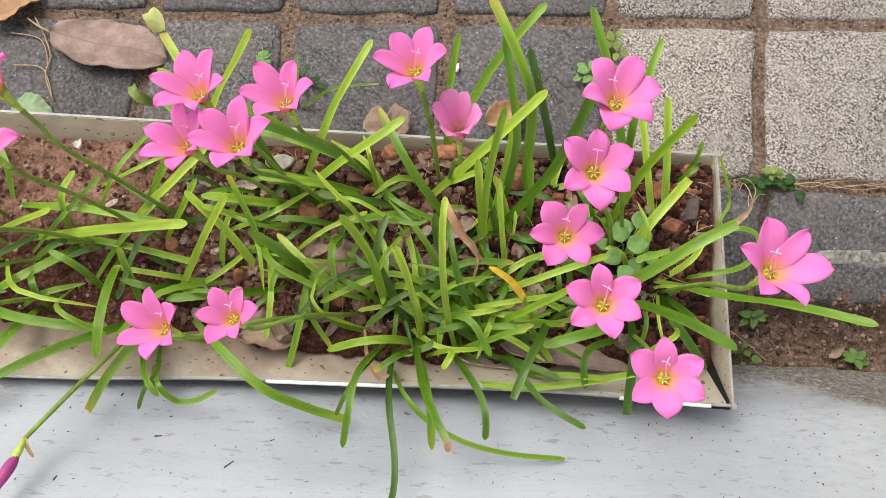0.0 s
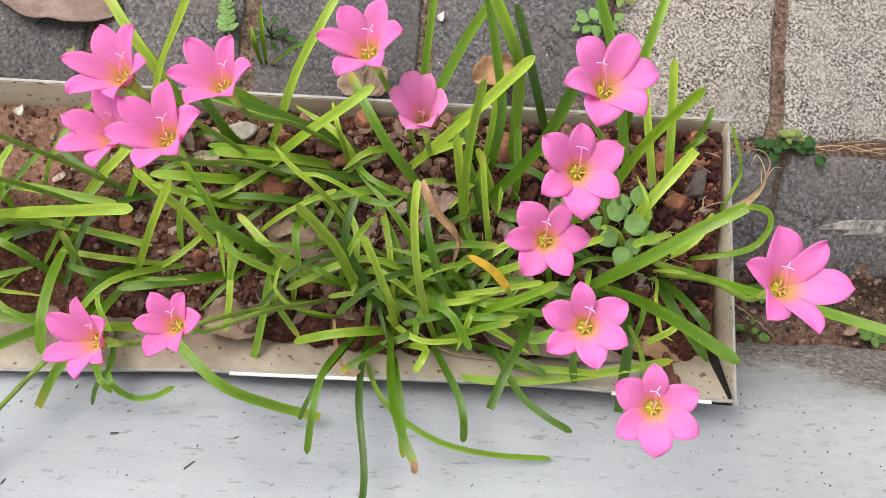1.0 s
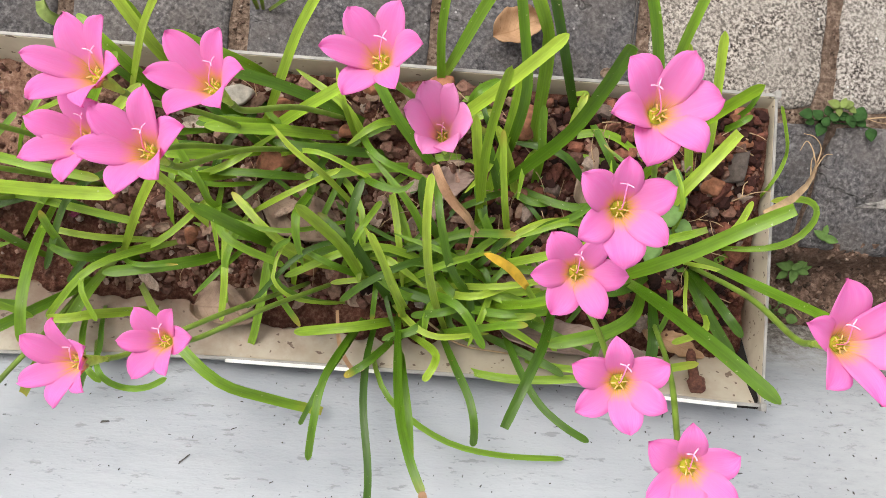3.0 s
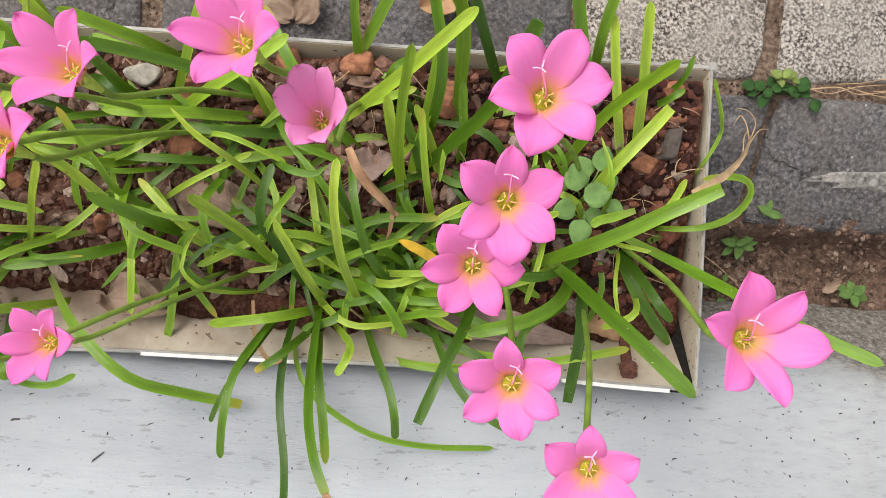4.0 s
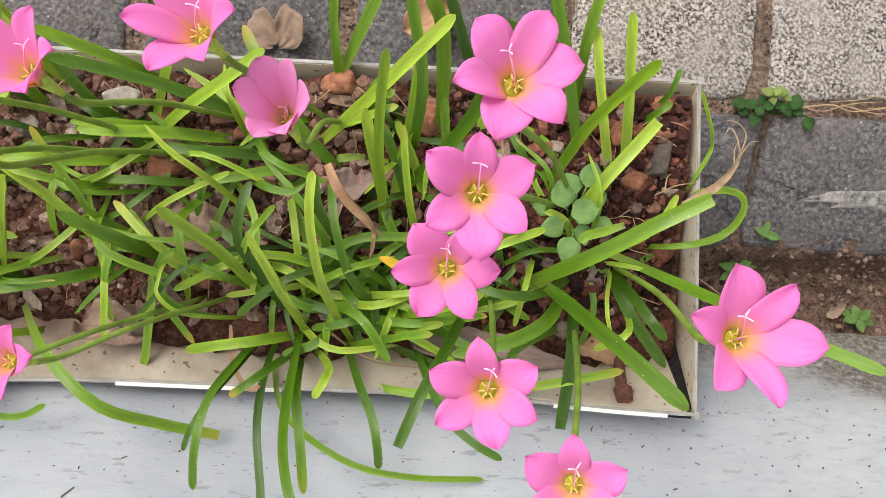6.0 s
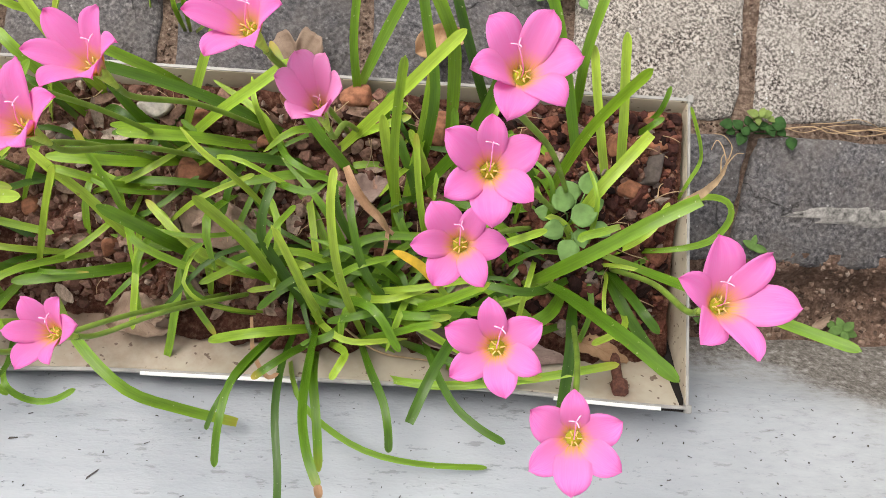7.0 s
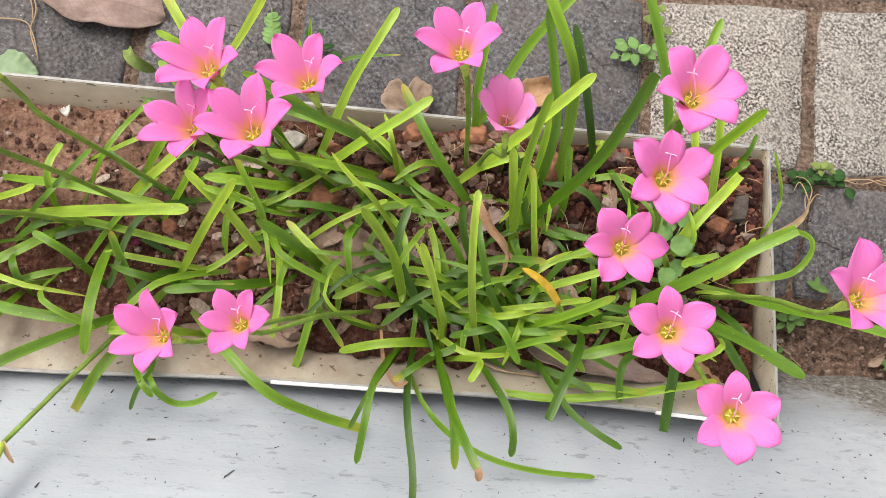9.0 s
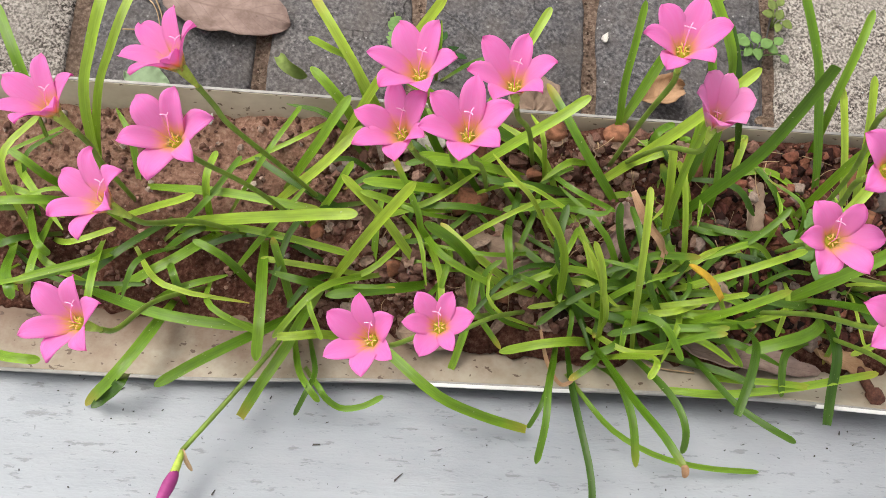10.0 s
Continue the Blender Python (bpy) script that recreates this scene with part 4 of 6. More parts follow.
blade(D, 8.2, (-0.062, 0.085, 0.034), (-0.070, 0.087, 0.067), (-0.079, 0.090, 0.092), (-0.092, 0.096, 0.110), (-0.109, 0.103, 0.120))
blade(A, 3.8, (-0.022, 0.052, 0.035), (-0.034, 0.051, 0.050), (-0.048, 0.053, 0.062), (-0.062, 0.060, 0.073), (-0.067, 0.073, 0.081), (-0.064, 0.083, 0.086), (-0.055, 0.089, 0.090))
blade(D, 4.8, (-0.112, 0.121, 0.032), (-0.102, 0.099, 0.065), (-0.096, 0.079, 0.082), (-0.094, 0.058, 0.085), (-0.097, 0.035, 0.073))
blade(D, 5.8, (-0.066, 0.100, 0.044), (-0.070, 0.078, 0.072), (-0.074, 0.052, 0.066), (-0.080, 0.029, 0.050), (-0.083, 0.020, 0.044), ragged=True)
blade(D, 6.8, (-0.100, 0.084, 0.032), (-0.119, 0.101, 0.055), (-0.135, 0.117, 0.072), (-0.151, 0.129, 0.085), (-0.166, 0.141, 0.092))
blade(D, 7.8, (-0.178, 0.070, 0.032), (-0.159, 0.086, 0.072), (-0.143, 0.098, 0.107), (-0.129, 0.107, 0.136), (-0.116, 0.115, 0.161))
blade(F, 8.7, (-0.302, 0.115, 0.032), (-0.259, 0.111, 0.063), (-0.223, 0.108, 0.087), (-0.193, 0.106, 0.105), (-0.170, 0.105, 0.117), (-0.151, 0.105, 0.122), material=LIME_BLADE)
blade(F, 6.8, (-0.318, 0.143, 0.032), (-0.279, 0.134, 0.059), (-0.245, 0.128, 0.076), (-0.211, 0.122, 0.083), (-0.178, 0.118, 0.080))
blade(F, 5.8, (-0.293, 0.109, 0.032), (-0.262, 0.108, 0.054), (-0.233, 0.106, 0.066), (-0.196, 0.100, 0.068), (-0.158, 0.094, 0.060))
blade(F, 7.8, (-0.252, 0.114, 0.032), (-0.264, 0.098, 0.050), (-0.278, 0.084, 0.058), (-0.297, 0.072, 0.057), (-0.320, 0.061, 0.045), ragged=True)
blade(E, 7.3, (-0.187, 0.059, 0.032), (-0.204, 0.040, 0.069), (-0.221, 0.024, 0.096), (-0.241, 0.008, 0.113), (-0.262, -0.008, 0.120), material=MID_BLADE)
blade(F, 8.7, (-0.282, 0.059, 0.032), (-0.285, 0.037, 0.058), (-0.292, 0.018, 0.069), (-0.304, -0.001, 0.071), (-0.328, -0.018, 0.045), material=MID_BLADE)
blade(F, 7.8, (-0.298, 0.003, 0.060), (-0.298, -0.003, 0.071), (-0.303, -0.009, 0.068), (-0.313, -0.014, 0.056), (-0.320, -0.020, 0.055), material=DEEP_BLADE)
blade(E, 7.8, (-0.177, 0.077, 0.032), (-0.187, 0.048, 0.057), (-0.196, 0.023, 0.069), (-0.208, 0.001, 0.071), (-0.222, -0.021, 0.057), ragged=True, material=MID_BLADE)
blade(E, 4.8, (-0.195, 0.040, 0.032), (-0.190, 0.024, 0.052), (-0.185, 0.010, 0.063), (-0.177, -0.001, 0.071), (-0.170, -0.009, 0.067), material=MID_BLADE)
blade(E, 3.9, (-0.185, 0.041, 0.032), (-0.179, 0.025, 0.051), (-0.175, 0.010, 0.062), (-0.179, -0.004, 0.071), (-0.187, -0.018, 0.055), material=DEEP_BLADE)
blade(E, 4.4, (-0.189, 0.021, 0.032), (-0.172, 0.002, 0.071), (-0.165, -0.007, 0.071), (-0.155, -0.012, 0.063), (-0.141, -0.010, 0.067), (-0.128, -0.003, 0.071), material=MID_BLADE)
blade(E, 6.3, (-0.147, 0.039, 0.032), (-0.161, 0.036, 0.060), (-0.174, 0.034, 0.079), (-0.186, 0.031, 0.087), (-0.199, 0.030, 0.085), ragged=True)
blade(F, 7.8, (-0.350, 0.065, 0.032), (-0.312, 0.052, 0.059), (-0.279, 0.042, 0.076), (-0.246, 0.037, 0.083), (-0.215, 0.036, 0.080), material=MID_BLADE)
blade(E, 7.8, (-0.223, 0.110, 0.032), (-0.216, 0.081, 0.069), (-0.211, 0.056, 0.091), (-0.209, 0.034, 0.098), (-0.210, 0.013, 0.090), material=MID_BLADE)
blade(E, 5.8, (-0.196, 0.052, 0.032), (-0.199, 0.065, 0.054), (-0.202, 0.077, 0.071), (-0.205, 0.086, 0.083), (-0.208, 0.095, 0.090))
blade(F, 8.7, (-0.345, 0.145, 0.032), (-0.343, 0.165, 0.075), (-0.338, 0.184, 0.108), (-0.328, 0.202, 0.132), (-0.321, 0.218, 0.146), (-0.317, 0.237, 0.150))
blade(F, 6.8, (-0.346, 0.140, 0.032), (-0.340, 0.166, 0.071), (-0.332, 0.188, 0.100), (-0.321, 0.205, 0.120), (-0.313, 0.226, 0.130), (-0.307, 0.250, 0.130))
blade(F, 7.8, (-0.388, 0.169, 0.032), (-0.377, 0.171, 0.077), (-0.374, 0.180, 0.106), (-0.382, 0.202, 0.120), (-0.400, 0.236, 0.120))
blade(D, 7.8, (-0.132, 0.188, 0.032), (-0.145, 0.198, 0.068), (-0.158, 0.212, 0.094), (-0.175, 0.234, 0.110), (-0.196, 0.264, 0.116))
blade(D, 5.8, (-0.148, 0.192, 0.040), (-0.155, 0.208, 0.072), (-0.167, 0.226, 0.091), (-0.180, 0.227, 0.105), (-0.195, 0.232, 0.110))
blade(D, 7.8, (-0.144, 0.173, 0.032), (-0.157, 0.183, 0.064), (-0.168, 0.193, 0.086), (-0.180, 0.203, 0.098), (-0.193, 0.215, 0.100))
blade(D, 7.8, (-0.182, 0.173, 0.032), (-0.159, 0.187, 0.089), (-0.139, 0.199, 0.136), (-0.120, 0.206, 0.173), (-0.105, 0.215, 0.200))
blade(C, 6.8, (-0.093, 0.153, 0.032), (-0.075, 0.184, 0.072), (-0.060, 0.213, 0.101), (-0.045, 0.234, 0.121), (-0.032, 0.257, 0.130))
blade(A, 7.5, (0.046, 0.135, 0.038), (0.024, 0.151, 0.065), (0.005, 0.170, 0.082), (-0.011, 0.194, 0.089), (-0.026, 0.223, 0.086))
blade(D, 7.8, (-0.104, 0.152, 0.032), (-0.073, 0.162, 0.071), (-0.048, 0.171, 0.100), (-0.024, 0.182, 0.118), (-0.004, 0.195, 0.127))
blade(C, 7.8, (-0.000, 0.167, 0.036), (-0.032, 0.175, 0.067), (-0.062, 0.181, 0.093), (-0.090, 0.183, 0.114), (-0.116, 0.184, 0.130))
blade(C, 7.8, (-0.068, 0.189, 0.033), (-0.080, 0.193, 0.063), (-0.093, 0.196, 0.087), (-0.111, 0.199, 0.106), (-0.131, 0.203, 0.120))
blade(C, 6.8, (-0.076, 0.157, 0.033), (-0.091, 0.162, 0.062), (-0.103, 0.168, 0.087), (-0.111, 0.177, 0.106), (-0.119, 0.188, 0.120))
blade(C, 5.8, (-0.063, 0.168, 0.034), (-0.070, 0.165, 0.058), (-0.079, 0.162, 0.077), (-0.095, 0.159, 0.091), (-0.115, 0.157, 0.100))
blade(C, 7.8, (-0.018, 0.165, 0.035), (-0.044, 0.160, 0.063), (-0.067, 0.157, 0.083), (-0.089, 0.154, 0.095), (-0.111, 0.153, 0.100))
blade(D, 7.8, (-0.073, 0.155, 0.033), (-0.089, 0.146, 0.061), (-0.107, 0.139, 0.082), (-0.127, 0.136, 0.095), (-0.151, 0.135, 0.100))
blade(D, 5.8, (-0.096, 0.135, 0.032), (-0.106, 0.129, 0.058), (-0.117, 0.125, 0.076), (-0.133, 0.127, 0.087), (-0.153, 0.131, 0.090))
blade(A, 4.1, (-0.011, 0.094, 0.036), (-0.031, 0.123, 0.053), (-0.050, 0.146, 0.066), (-0.065, 0.159, 0.074), (-0.080, 0.170, 0.077))
blade(D, 4.8, (-0.062, 0.090, 0.034), (-0.090, 0.099, 0.055), (-0.108, 0.108, 0.074), (-0.113, 0.119, 0.089), (-0.122, 0.134, 0.101), (-0.132, 0.151, 0.110))
blade(C, 8.2, (0.007, 0.156, 0.036), (0.034, 0.167, 0.083), (0.057, 0.178, 0.119), (0.077, 0.191, 0.145), (0.096, 0.206, 0.161), material=LIME_BLADE)
blade(C, 7.8, (0.022, 0.190, 0.042), (0.038, 0.214, 0.078), (0.055, 0.243, 0.101), (0.069, 0.258, 0.124), (0.083, 0.271, 0.140), (0.097, 0.285, 0.150), material=PALE_BLADE)
blade(C, 8.2, (0.063, 0.129, 0.039), (0.088, 0.146, 0.086), (0.106, 0.160, 0.129), (0.115, 0.175, 0.167), (0.121, 0.189, 0.200), ragged=True)
blade(C, 8.7, (0.092, 0.142, 0.040), (0.093, 0.183, 0.085), (0.091, 0.211, 0.121), (0.083, 0.222, 0.147), (0.069, 0.244, 0.163), (0.052, 0.277, 0.170), material=PALE_BLADE)
blade(C, 6.8, (0.071, 0.141, 0.039), (0.078, 0.163, 0.082), (0.081, 0.188, 0.114), (0.074, 0.219, 0.137), (0.066, 0.256, 0.150), material=PALE_BLADE)
blade(C, 6.8, (0.127, 0.178, 0.041), (0.114, 0.193, 0.081), (0.103, 0.210, 0.111), (0.094, 0.229, 0.130), (0.086, 0.252, 0.140))
blade(C, 5.8, (0.032, 0.184, 0.037), (0.030, 0.202, 0.070), (0.028, 0.223, 0.094), (0.030, 0.244, 0.114), (0.033, 0.268, 0.130))
blade(C, 5.8, (0.062, 0.094, 0.038), (0.060, 0.125, 0.082), (0.059, 0.149, 0.121), (0.061, 0.166, 0.155), (0.064, 0.179, 0.184))
blade(C, 6.8, (0.069, 0.095, 0.039), (0.063, 0.117, 0.068), (0.058, 0.136, 0.092), (0.054, 0.151, 0.111), (0.051, 0.166, 0.126))
blade(C, 6.3, (0.061, 0.105, 0.038), (0.068, 0.138, 0.064), (0.074, 0.166, 0.084), (0.077, 0.185, 0.100), (0.079, 0.202, 0.110))
blade(C, 4.8, (0.086, 0.095, 0.039), (0.080, 0.110, 0.060), (0.076, 0.126, 0.075), (0.073, 0.146, 0.085), (0.071, 0.167, 0.090))
blade(C, 5.8, (0.013, 0.172, 0.037), (0.028, 0.172, 0.055), (0.042, 0.174, 0.068), (0.055, 0.177, 0.077), (0.067, 0.181, 0.080))
blade(B, 7.8, (0.184, 0.143, 0.043), (0.173, 0.176, 0.078), (0.162, 0.206, 0.105), (0.152, 0.231, 0.127), (0.141, 0.257, 0.141), (0.131, 0.285, 0.150))
blade(B, 6.8, (0.177, 0.181, 0.043), (0.174, 0.199, 0.082), (0.173, 0.219, 0.112), (0.178, 0.241, 0.131), (0.187, 0.268, 0.140))
blade(B, 6.3, (0.207, 0.131, 0.044), (0.196, 0.155, 0.068), (0.188, 0.178, 0.088), (0.182, 0.200, 0.102), (0.178, 0.224, 0.111), material=LIME_BLADE)
blade(B, 6.8, (0.211, 0.136, 0.044), (0.206, 0.163, 0.071), (0.202, 0.187, 0.092), (0.198, 0.209, 0.109), (0.196, 0.230, 0.120))
blade(B, 6.8, (0.158, 0.133, 0.042), (0.165, 0.150, 0.087), (0.172, 0.163, 0.128), (0.181, 0.171, 0.163), (0.190, 0.177, 0.193))
blade(B, 3.9, (0.220, 0.187, 0.044), (0.224, 0.190, 0.063), (0.229, 0.195, 0.077), (0.231, 0.201, 0.086), (0.233, 0.209, 0.090))
blade(B, 4.8, (0.216, 0.185, 0.044), (0.218, 0.184, 0.060), (0.221, 0.184, 0.072), (0.226, 0.187, 0.079), (0.232, 0.191, 0.080))
blade(B, 8.7, (0.168, 0.103, 0.043), (0.179, 0.122, 0.064), (0.191, 0.141, 0.079), (0.206, 0.159, 0.085), (0.222, 0.178, 0.085), ragged=True, material=LIME_BLADE)
blade(B, 9.4, (0.142, 0.076, 0.042), (0.164, 0.086, 0.079), (0.186, 0.097, 0.107), (0.210, 0.111, 0.125), (0.237, 0.125, 0.133), ragged=True, material=MID_BLADE)
blade(B, 5.8, (0.199, 0.113, 0.100), (0.188, 0.109, 0.100), (0.178, 0.106, 0.100), (0.175, 0.104, 0.100), (0.173, 0.103, 0.100))
blade(B, 8.7, (0.155, 0.085, 0.042), (0.162, 0.072, 0.097), (0.170, 0.058, 0.141), (0.185, 0.040, 0.176), (0.202, 0.021, 0.200), material=DEEP_BLADE)
blade(B, 6.8, (0.191, 0.107, 0.044), (0.221, 0.087, 0.088), (0.241, 0.072, 0.125), (0.250, 0.062, 0.157), (0.267, 0.051, 0.182), (0.290, 0.040, 0.200))
blade(B, 8.2, (0.201, 0.098, 0.044), (0.204, 0.081, 0.063), (0.210, 0.065, 0.071), (0.221, 0.049, 0.070), (0.237, 0.032, 0.059), material=DEEP_BLADE)
blade(B, 6.8, (0.203, 0.098, 0.044), (0.205, 0.082, 0.073), (0.210, 0.069, 0.092), (0.215, 0.059, 0.101), (0.224, 0.049, 0.100), material=DEEP_BLADE)
blade(B, 4.8, (0.220, 0.107, 0.044), (0.244, 0.106, 0.071), (0.268, 0.114, 0.068), (0.276, 0.126, 0.077), (0.273, 0.135, 0.084), (0.261, 0.138, 0.088), (0.242, 0.135, 0.090))
blade(B, 2.9, (0.248, 0.136, 0.044), (0.251, 0.151, 0.071), (0.262, 0.167, 0.062), (0.259, 0.175, 0.072), (0.253, 0.185, 0.081), (0.246, 0.196, 0.090))
blade(B, 8.7, (0.176, 0.083, 0.043), (0.167, 0.068, 0.074), (0.157, 0.057, 0.095), (0.142, 0.048, 0.106), (0.125, 0.042, 0.108), (0.104, 0.036, 0.100))
blade(B, 5.8, (0.186, 0.090, 0.043), (0.166, 0.078, 0.070), (0.148, 0.071, 0.087), (0.132, 0.071, 0.093), (0.117, 0.074, 0.090))
blade(B, 5.8, (0.181, 0.056, 0.043), (0.158, 0.048, 0.065), (0.142, 0.039, 0.077), (0.138, 0.025, 0.078), (0.141, 0.011, 0.070))
blade(A, 5.0, (0.096, 0.024, 0.040), (0.101, 0.023, 0.056), (0.111, 0.021, 0.067), (0.134, 0.020, 0.074), (0.162, 0.018, 0.075))
blade(A, 5.8, (0.064, 0.039, 0.039), (0.082, 0.033, 0.055), (0.098, 0.027, 0.067), (0.110, 0.022, 0.073), (0.121, 0.016, 0.075))
blade(A, 5.0, (0.034, 0.035, 0.037), (0.052, 0.039, 0.061), (0.069, 0.043, 0.079), (0.081, 0.046, 0.092), (0.093, 0.047, 0.100))
blade(A, 5.0, (0.020, 0.034, 0.037), (0.031, 0.031, 0.081), (0.038, 0.027, 0.111), (0.037, 0.021, 0.126), (0.032, 0.012, 0.125))
blade(A, 5.8, (0.013, 0.030, 0.037), (0.017, 0.022, 0.077), (0.020, 0.011, 0.103), (0.025, -0.012, 0.114), (0.028, -0.040, 0.110), material=DEEP_BLADE)
blade(C, 6.8, (0.016, 0.156, 0.037), (-0.010, 0.151, 0.059), (-0.034, 0.149, 0.073), (-0.054, 0.148, 0.080), (-0.073, 0.150, 0.080))
blade(C, 6.8, (0.037, 0.151, 0.037), (0.014, 0.144, 0.057), (-0.008, 0.140, 0.069), (-0.031, 0.134, 0.073), (-0.053, 0.131, 0.070))
blade(D, 7.8, (-0.096, 0.084, 0.032), (-0.112, 0.075, 0.055), (-0.128, 0.069, 0.071), (-0.149, 0.064, 0.079), (-0.171, 0.060, 0.080))
blade(D, 7.8, (-0.214, 0.143, 0.032), (-0.199, 0.153, 0.063), (-0.185, 0.164, 0.086), (-0.174, 0.176, 0.102), (-0.163, 0.191, 0.110))
blade(D, 7.8, (-0.225, 0.129, 0.032), (-0.204, 0.139, 0.058), (-0.185, 0.149, 0.076), (-0.169, 0.162, 0.087), (-0.155, 0.178, 0.090))
blade(D, 5.8, (-0.194, 0.116, 0.032), (-0.182, 0.126, 0.054), (-0.172, 0.135, 0.071), (-0.165, 0.144, 0.083), (-0.159, 0.152, 0.090))
blade(F, 5.8, (-0.222, 0.067, 0.032), (-0.230, 0.074, 0.059), (-0.239, 0.081, 0.076), (-0.249, 0.086, 0.083), (-0.262, 0.092, 0.080))
blade(F, 5.8, (-0.334, 0.117, 0.032), (-0.311, 0.116, 0.054), (-0.291, 0.117, 0.071), (-0.275, 0.118, 0.083), (-0.262, 0.121, 0.090))
blade(F, 5.8, (-0.273, 0.056, 0.032), (-0.272, 0.060, 0.054), (-0.273, 0.065, 0.066), (-0.276, 0.072, 0.068), (-0.281, 0.080, 0.060))
blade(F, 5.8, (-0.352, 0.127, 0.032), (-0.356, 0.127, 0.064), (-0.362, 0.128, 0.086), (-0.370, 0.133, 0.098), (-0.382, 0.140, 0.100))
blade(F, 6.8, (-0.344, 0.123, 0.032), (-0.349, 0.117, 0.061), (-0.358, 0.113, 0.081), (-0.373, 0.109, 0.091), (-0.393, 0.107, 0.090))
blade(F, 5.8, (-0.396, 0.124, 0.032), (-0.380, 0.104, 0.056), (-0.369, 0.089, 0.071), (-0.362, 0.082, 0.076), (-0.358, 0.078, 0.070))
blade(F, 7.8, (-0.315, 0.099, 0.032), (-0.324, 0.084, 0.059), (-0.335, 0.072, 0.076), (-0.352, 0.063, 0.083), (-0.374, 0.056, 0.080))
blade(F, 5.8, (-0.376, 0.121, 0.032), (-0.370, 0.097, 0.056), (-0.367, 0.077, 0.071), (-0.366, 0.063, 0.076), (-0.368, 0.050, 0.070))
blade(F, 5.8, (-0.338, 0.102, 0.032), (-0.330, 0.086, 0.059), (-0.325, 0.071, 0.076), (-0.323, 0.055, 0.083), (-0.324, 0.040, 0.080))
blade(F, 7.8, (-0.400, 0.098, 0.032), (-0.388, 0.079, 0.059), (-0.381, 0.064, 0.076), (-0.374, 0.053, 0.083), (-0.372, 0.045, 0.080))
blade(F, 6.8, (-0.420, 0.023, 0.032), (-0.394, 0.015, 0.059), (-0.374, 0.009, 0.076), (-0.358, 0.007, 0.083), (-0.347, 0.007, 0.080))
blade(D, 4.8, (-0.071, 0.174, 0.033), (-0.081, 0.165, 0.057), (-0.090, 0.160, 0.072), (-0.100, 0.159, 0.076), (-0.110, 0.161, 0.070))
blade(A, 5.0, (0.054, 0.084, 0.038), (0.037, 0.083, 0.064), (0.022, 0.081, 0.079), (0.005, 0.073, 0.085), (-0.010, 0.064, 0.080))
blade(A, 5.8, (0.066, 0.059, 0.039), (0.076, 0.058, 0.072), (0.087, 0.059, 0.099), (0.101, 0.063, 0.122), (0.117, 0.069, 0.140))
blade(A, 5.4, (0.058, 0.067, 0.038), (0.068, 0.057, 0.059), (0.078, 0.051, 0.074), (0.087, 0.051, 0.085), (0.099, 0.053, 0.090))
blade(A, 5.8, (0.062, 0.084, 0.038), (0.079, 0.085, 0.062), (0.097, 0.089, 0.078), (0.117, 0.095, 0.089), (0.136, 0.102, 0.092), (0.156, 0.110, 0.090))
blade(A, 5.0, (0.074, 0.068, 0.039), (0.088, 0.092, 0.058), (0.102, 0.109, 0.073), (0.117, 0.115, 0.085), (0.130, 0.125, 0.094), (0.141, 0.136, 0.100))
blade(A, 5.8, (0.062, 0.076, 0.038), (0.043, 0.091, 0.061), (0.030, 0.106, 0.079), (0.024, 0.119, 0.092), (0.023, 0.132, 0.100))
blade(C, 6.8, (0.083, 0.103, 0.039), (0.076, 0.125, 0.057), (0.069, 0.145, 0.070), (0.063, 0.158, 0.077), (0.058, 0.170, 0.080))
blade(C, 5.8, (0.092, 0.116, 0.040), (0.084, 0.133, 0.060), (0.078, 0.148, 0.075), (0.072, 0.159, 0.085), (0.067, 0.169, 0.090))
blade(C, 5.8, (0.097, 0.130, 0.040), (0.097, 0.143, 0.062), (0.097, 0.156, 0.080), (0.095, 0.169, 0.092), (0.094, 0.182, 0.100))
blade(C, 5.8, (0.123, 0.153, 0.041), (0.119, 0.164, 0.056), (0.118, 0.176, 0.065), (0.121, 0.188, 0.070), (0.126, 0.201, 0.070))

# thin curling blades
blade(A, 4.0, (-0.008, 0.105, 0.044), (-0.036, 0.128, 0.100), (-0.054, 0.140, 0.115), (-0.067, 0.153, 0.120), material=LIME_BLADE, tip=0.4)
blade(A, 4.6, (0.020, 0.050, 0.044), (0.015, 0.056, 0.090), (0.005, 0.076, 0.115), (-0.008, 0.097, 0.125), material=LIME_BLADE, tip=0.25)
blade(A, 2.6, (-0.020, 0.052, 0.044), (-0.037, 0.051, 0.070), (-0.054, 0.054, 0.085), (-0.064, 0.065, 0.090), (-0.062, 0.080, 0.085), (-0.057, 0.093, 0.075), material=LIME_BLADE, tip=0.4)
blade(A, 5.0, (-0.020, 0.135, 0.060), (-0.009, 0.128, 0.090), (0.001, 0.124, 0.098), (0.011, 0.123, 0.100), (0.018, 0.129, 0.098), material=PALE_BLADE, tip=0.5)
blade(D, 4.4, (-0.089, 0.112, 0.042), (-0.090, 0.089, 0.085), (-0.095, 0.068, 0.085), (-0.098, 0.046, 0.060), material=PALE_BLADE)
blade(B, 3.0, (0.196, 0.096, 0.044), (0.201, 0.093, 0.070), (0.214, 0.090, 0.080), (0.236, 0.084, 0.080), material=LIME_BLADE, tip=0.4)
blade(B, 2.8, (0.203, 0.096, 0.044), (0.201, 0.088, 0.060), (0.196, 0.069, 0.075), (0.199, 0.050, 0.075), (0.209, 0.044, 0.070), material=LIME_BLADE, tip=0.4)

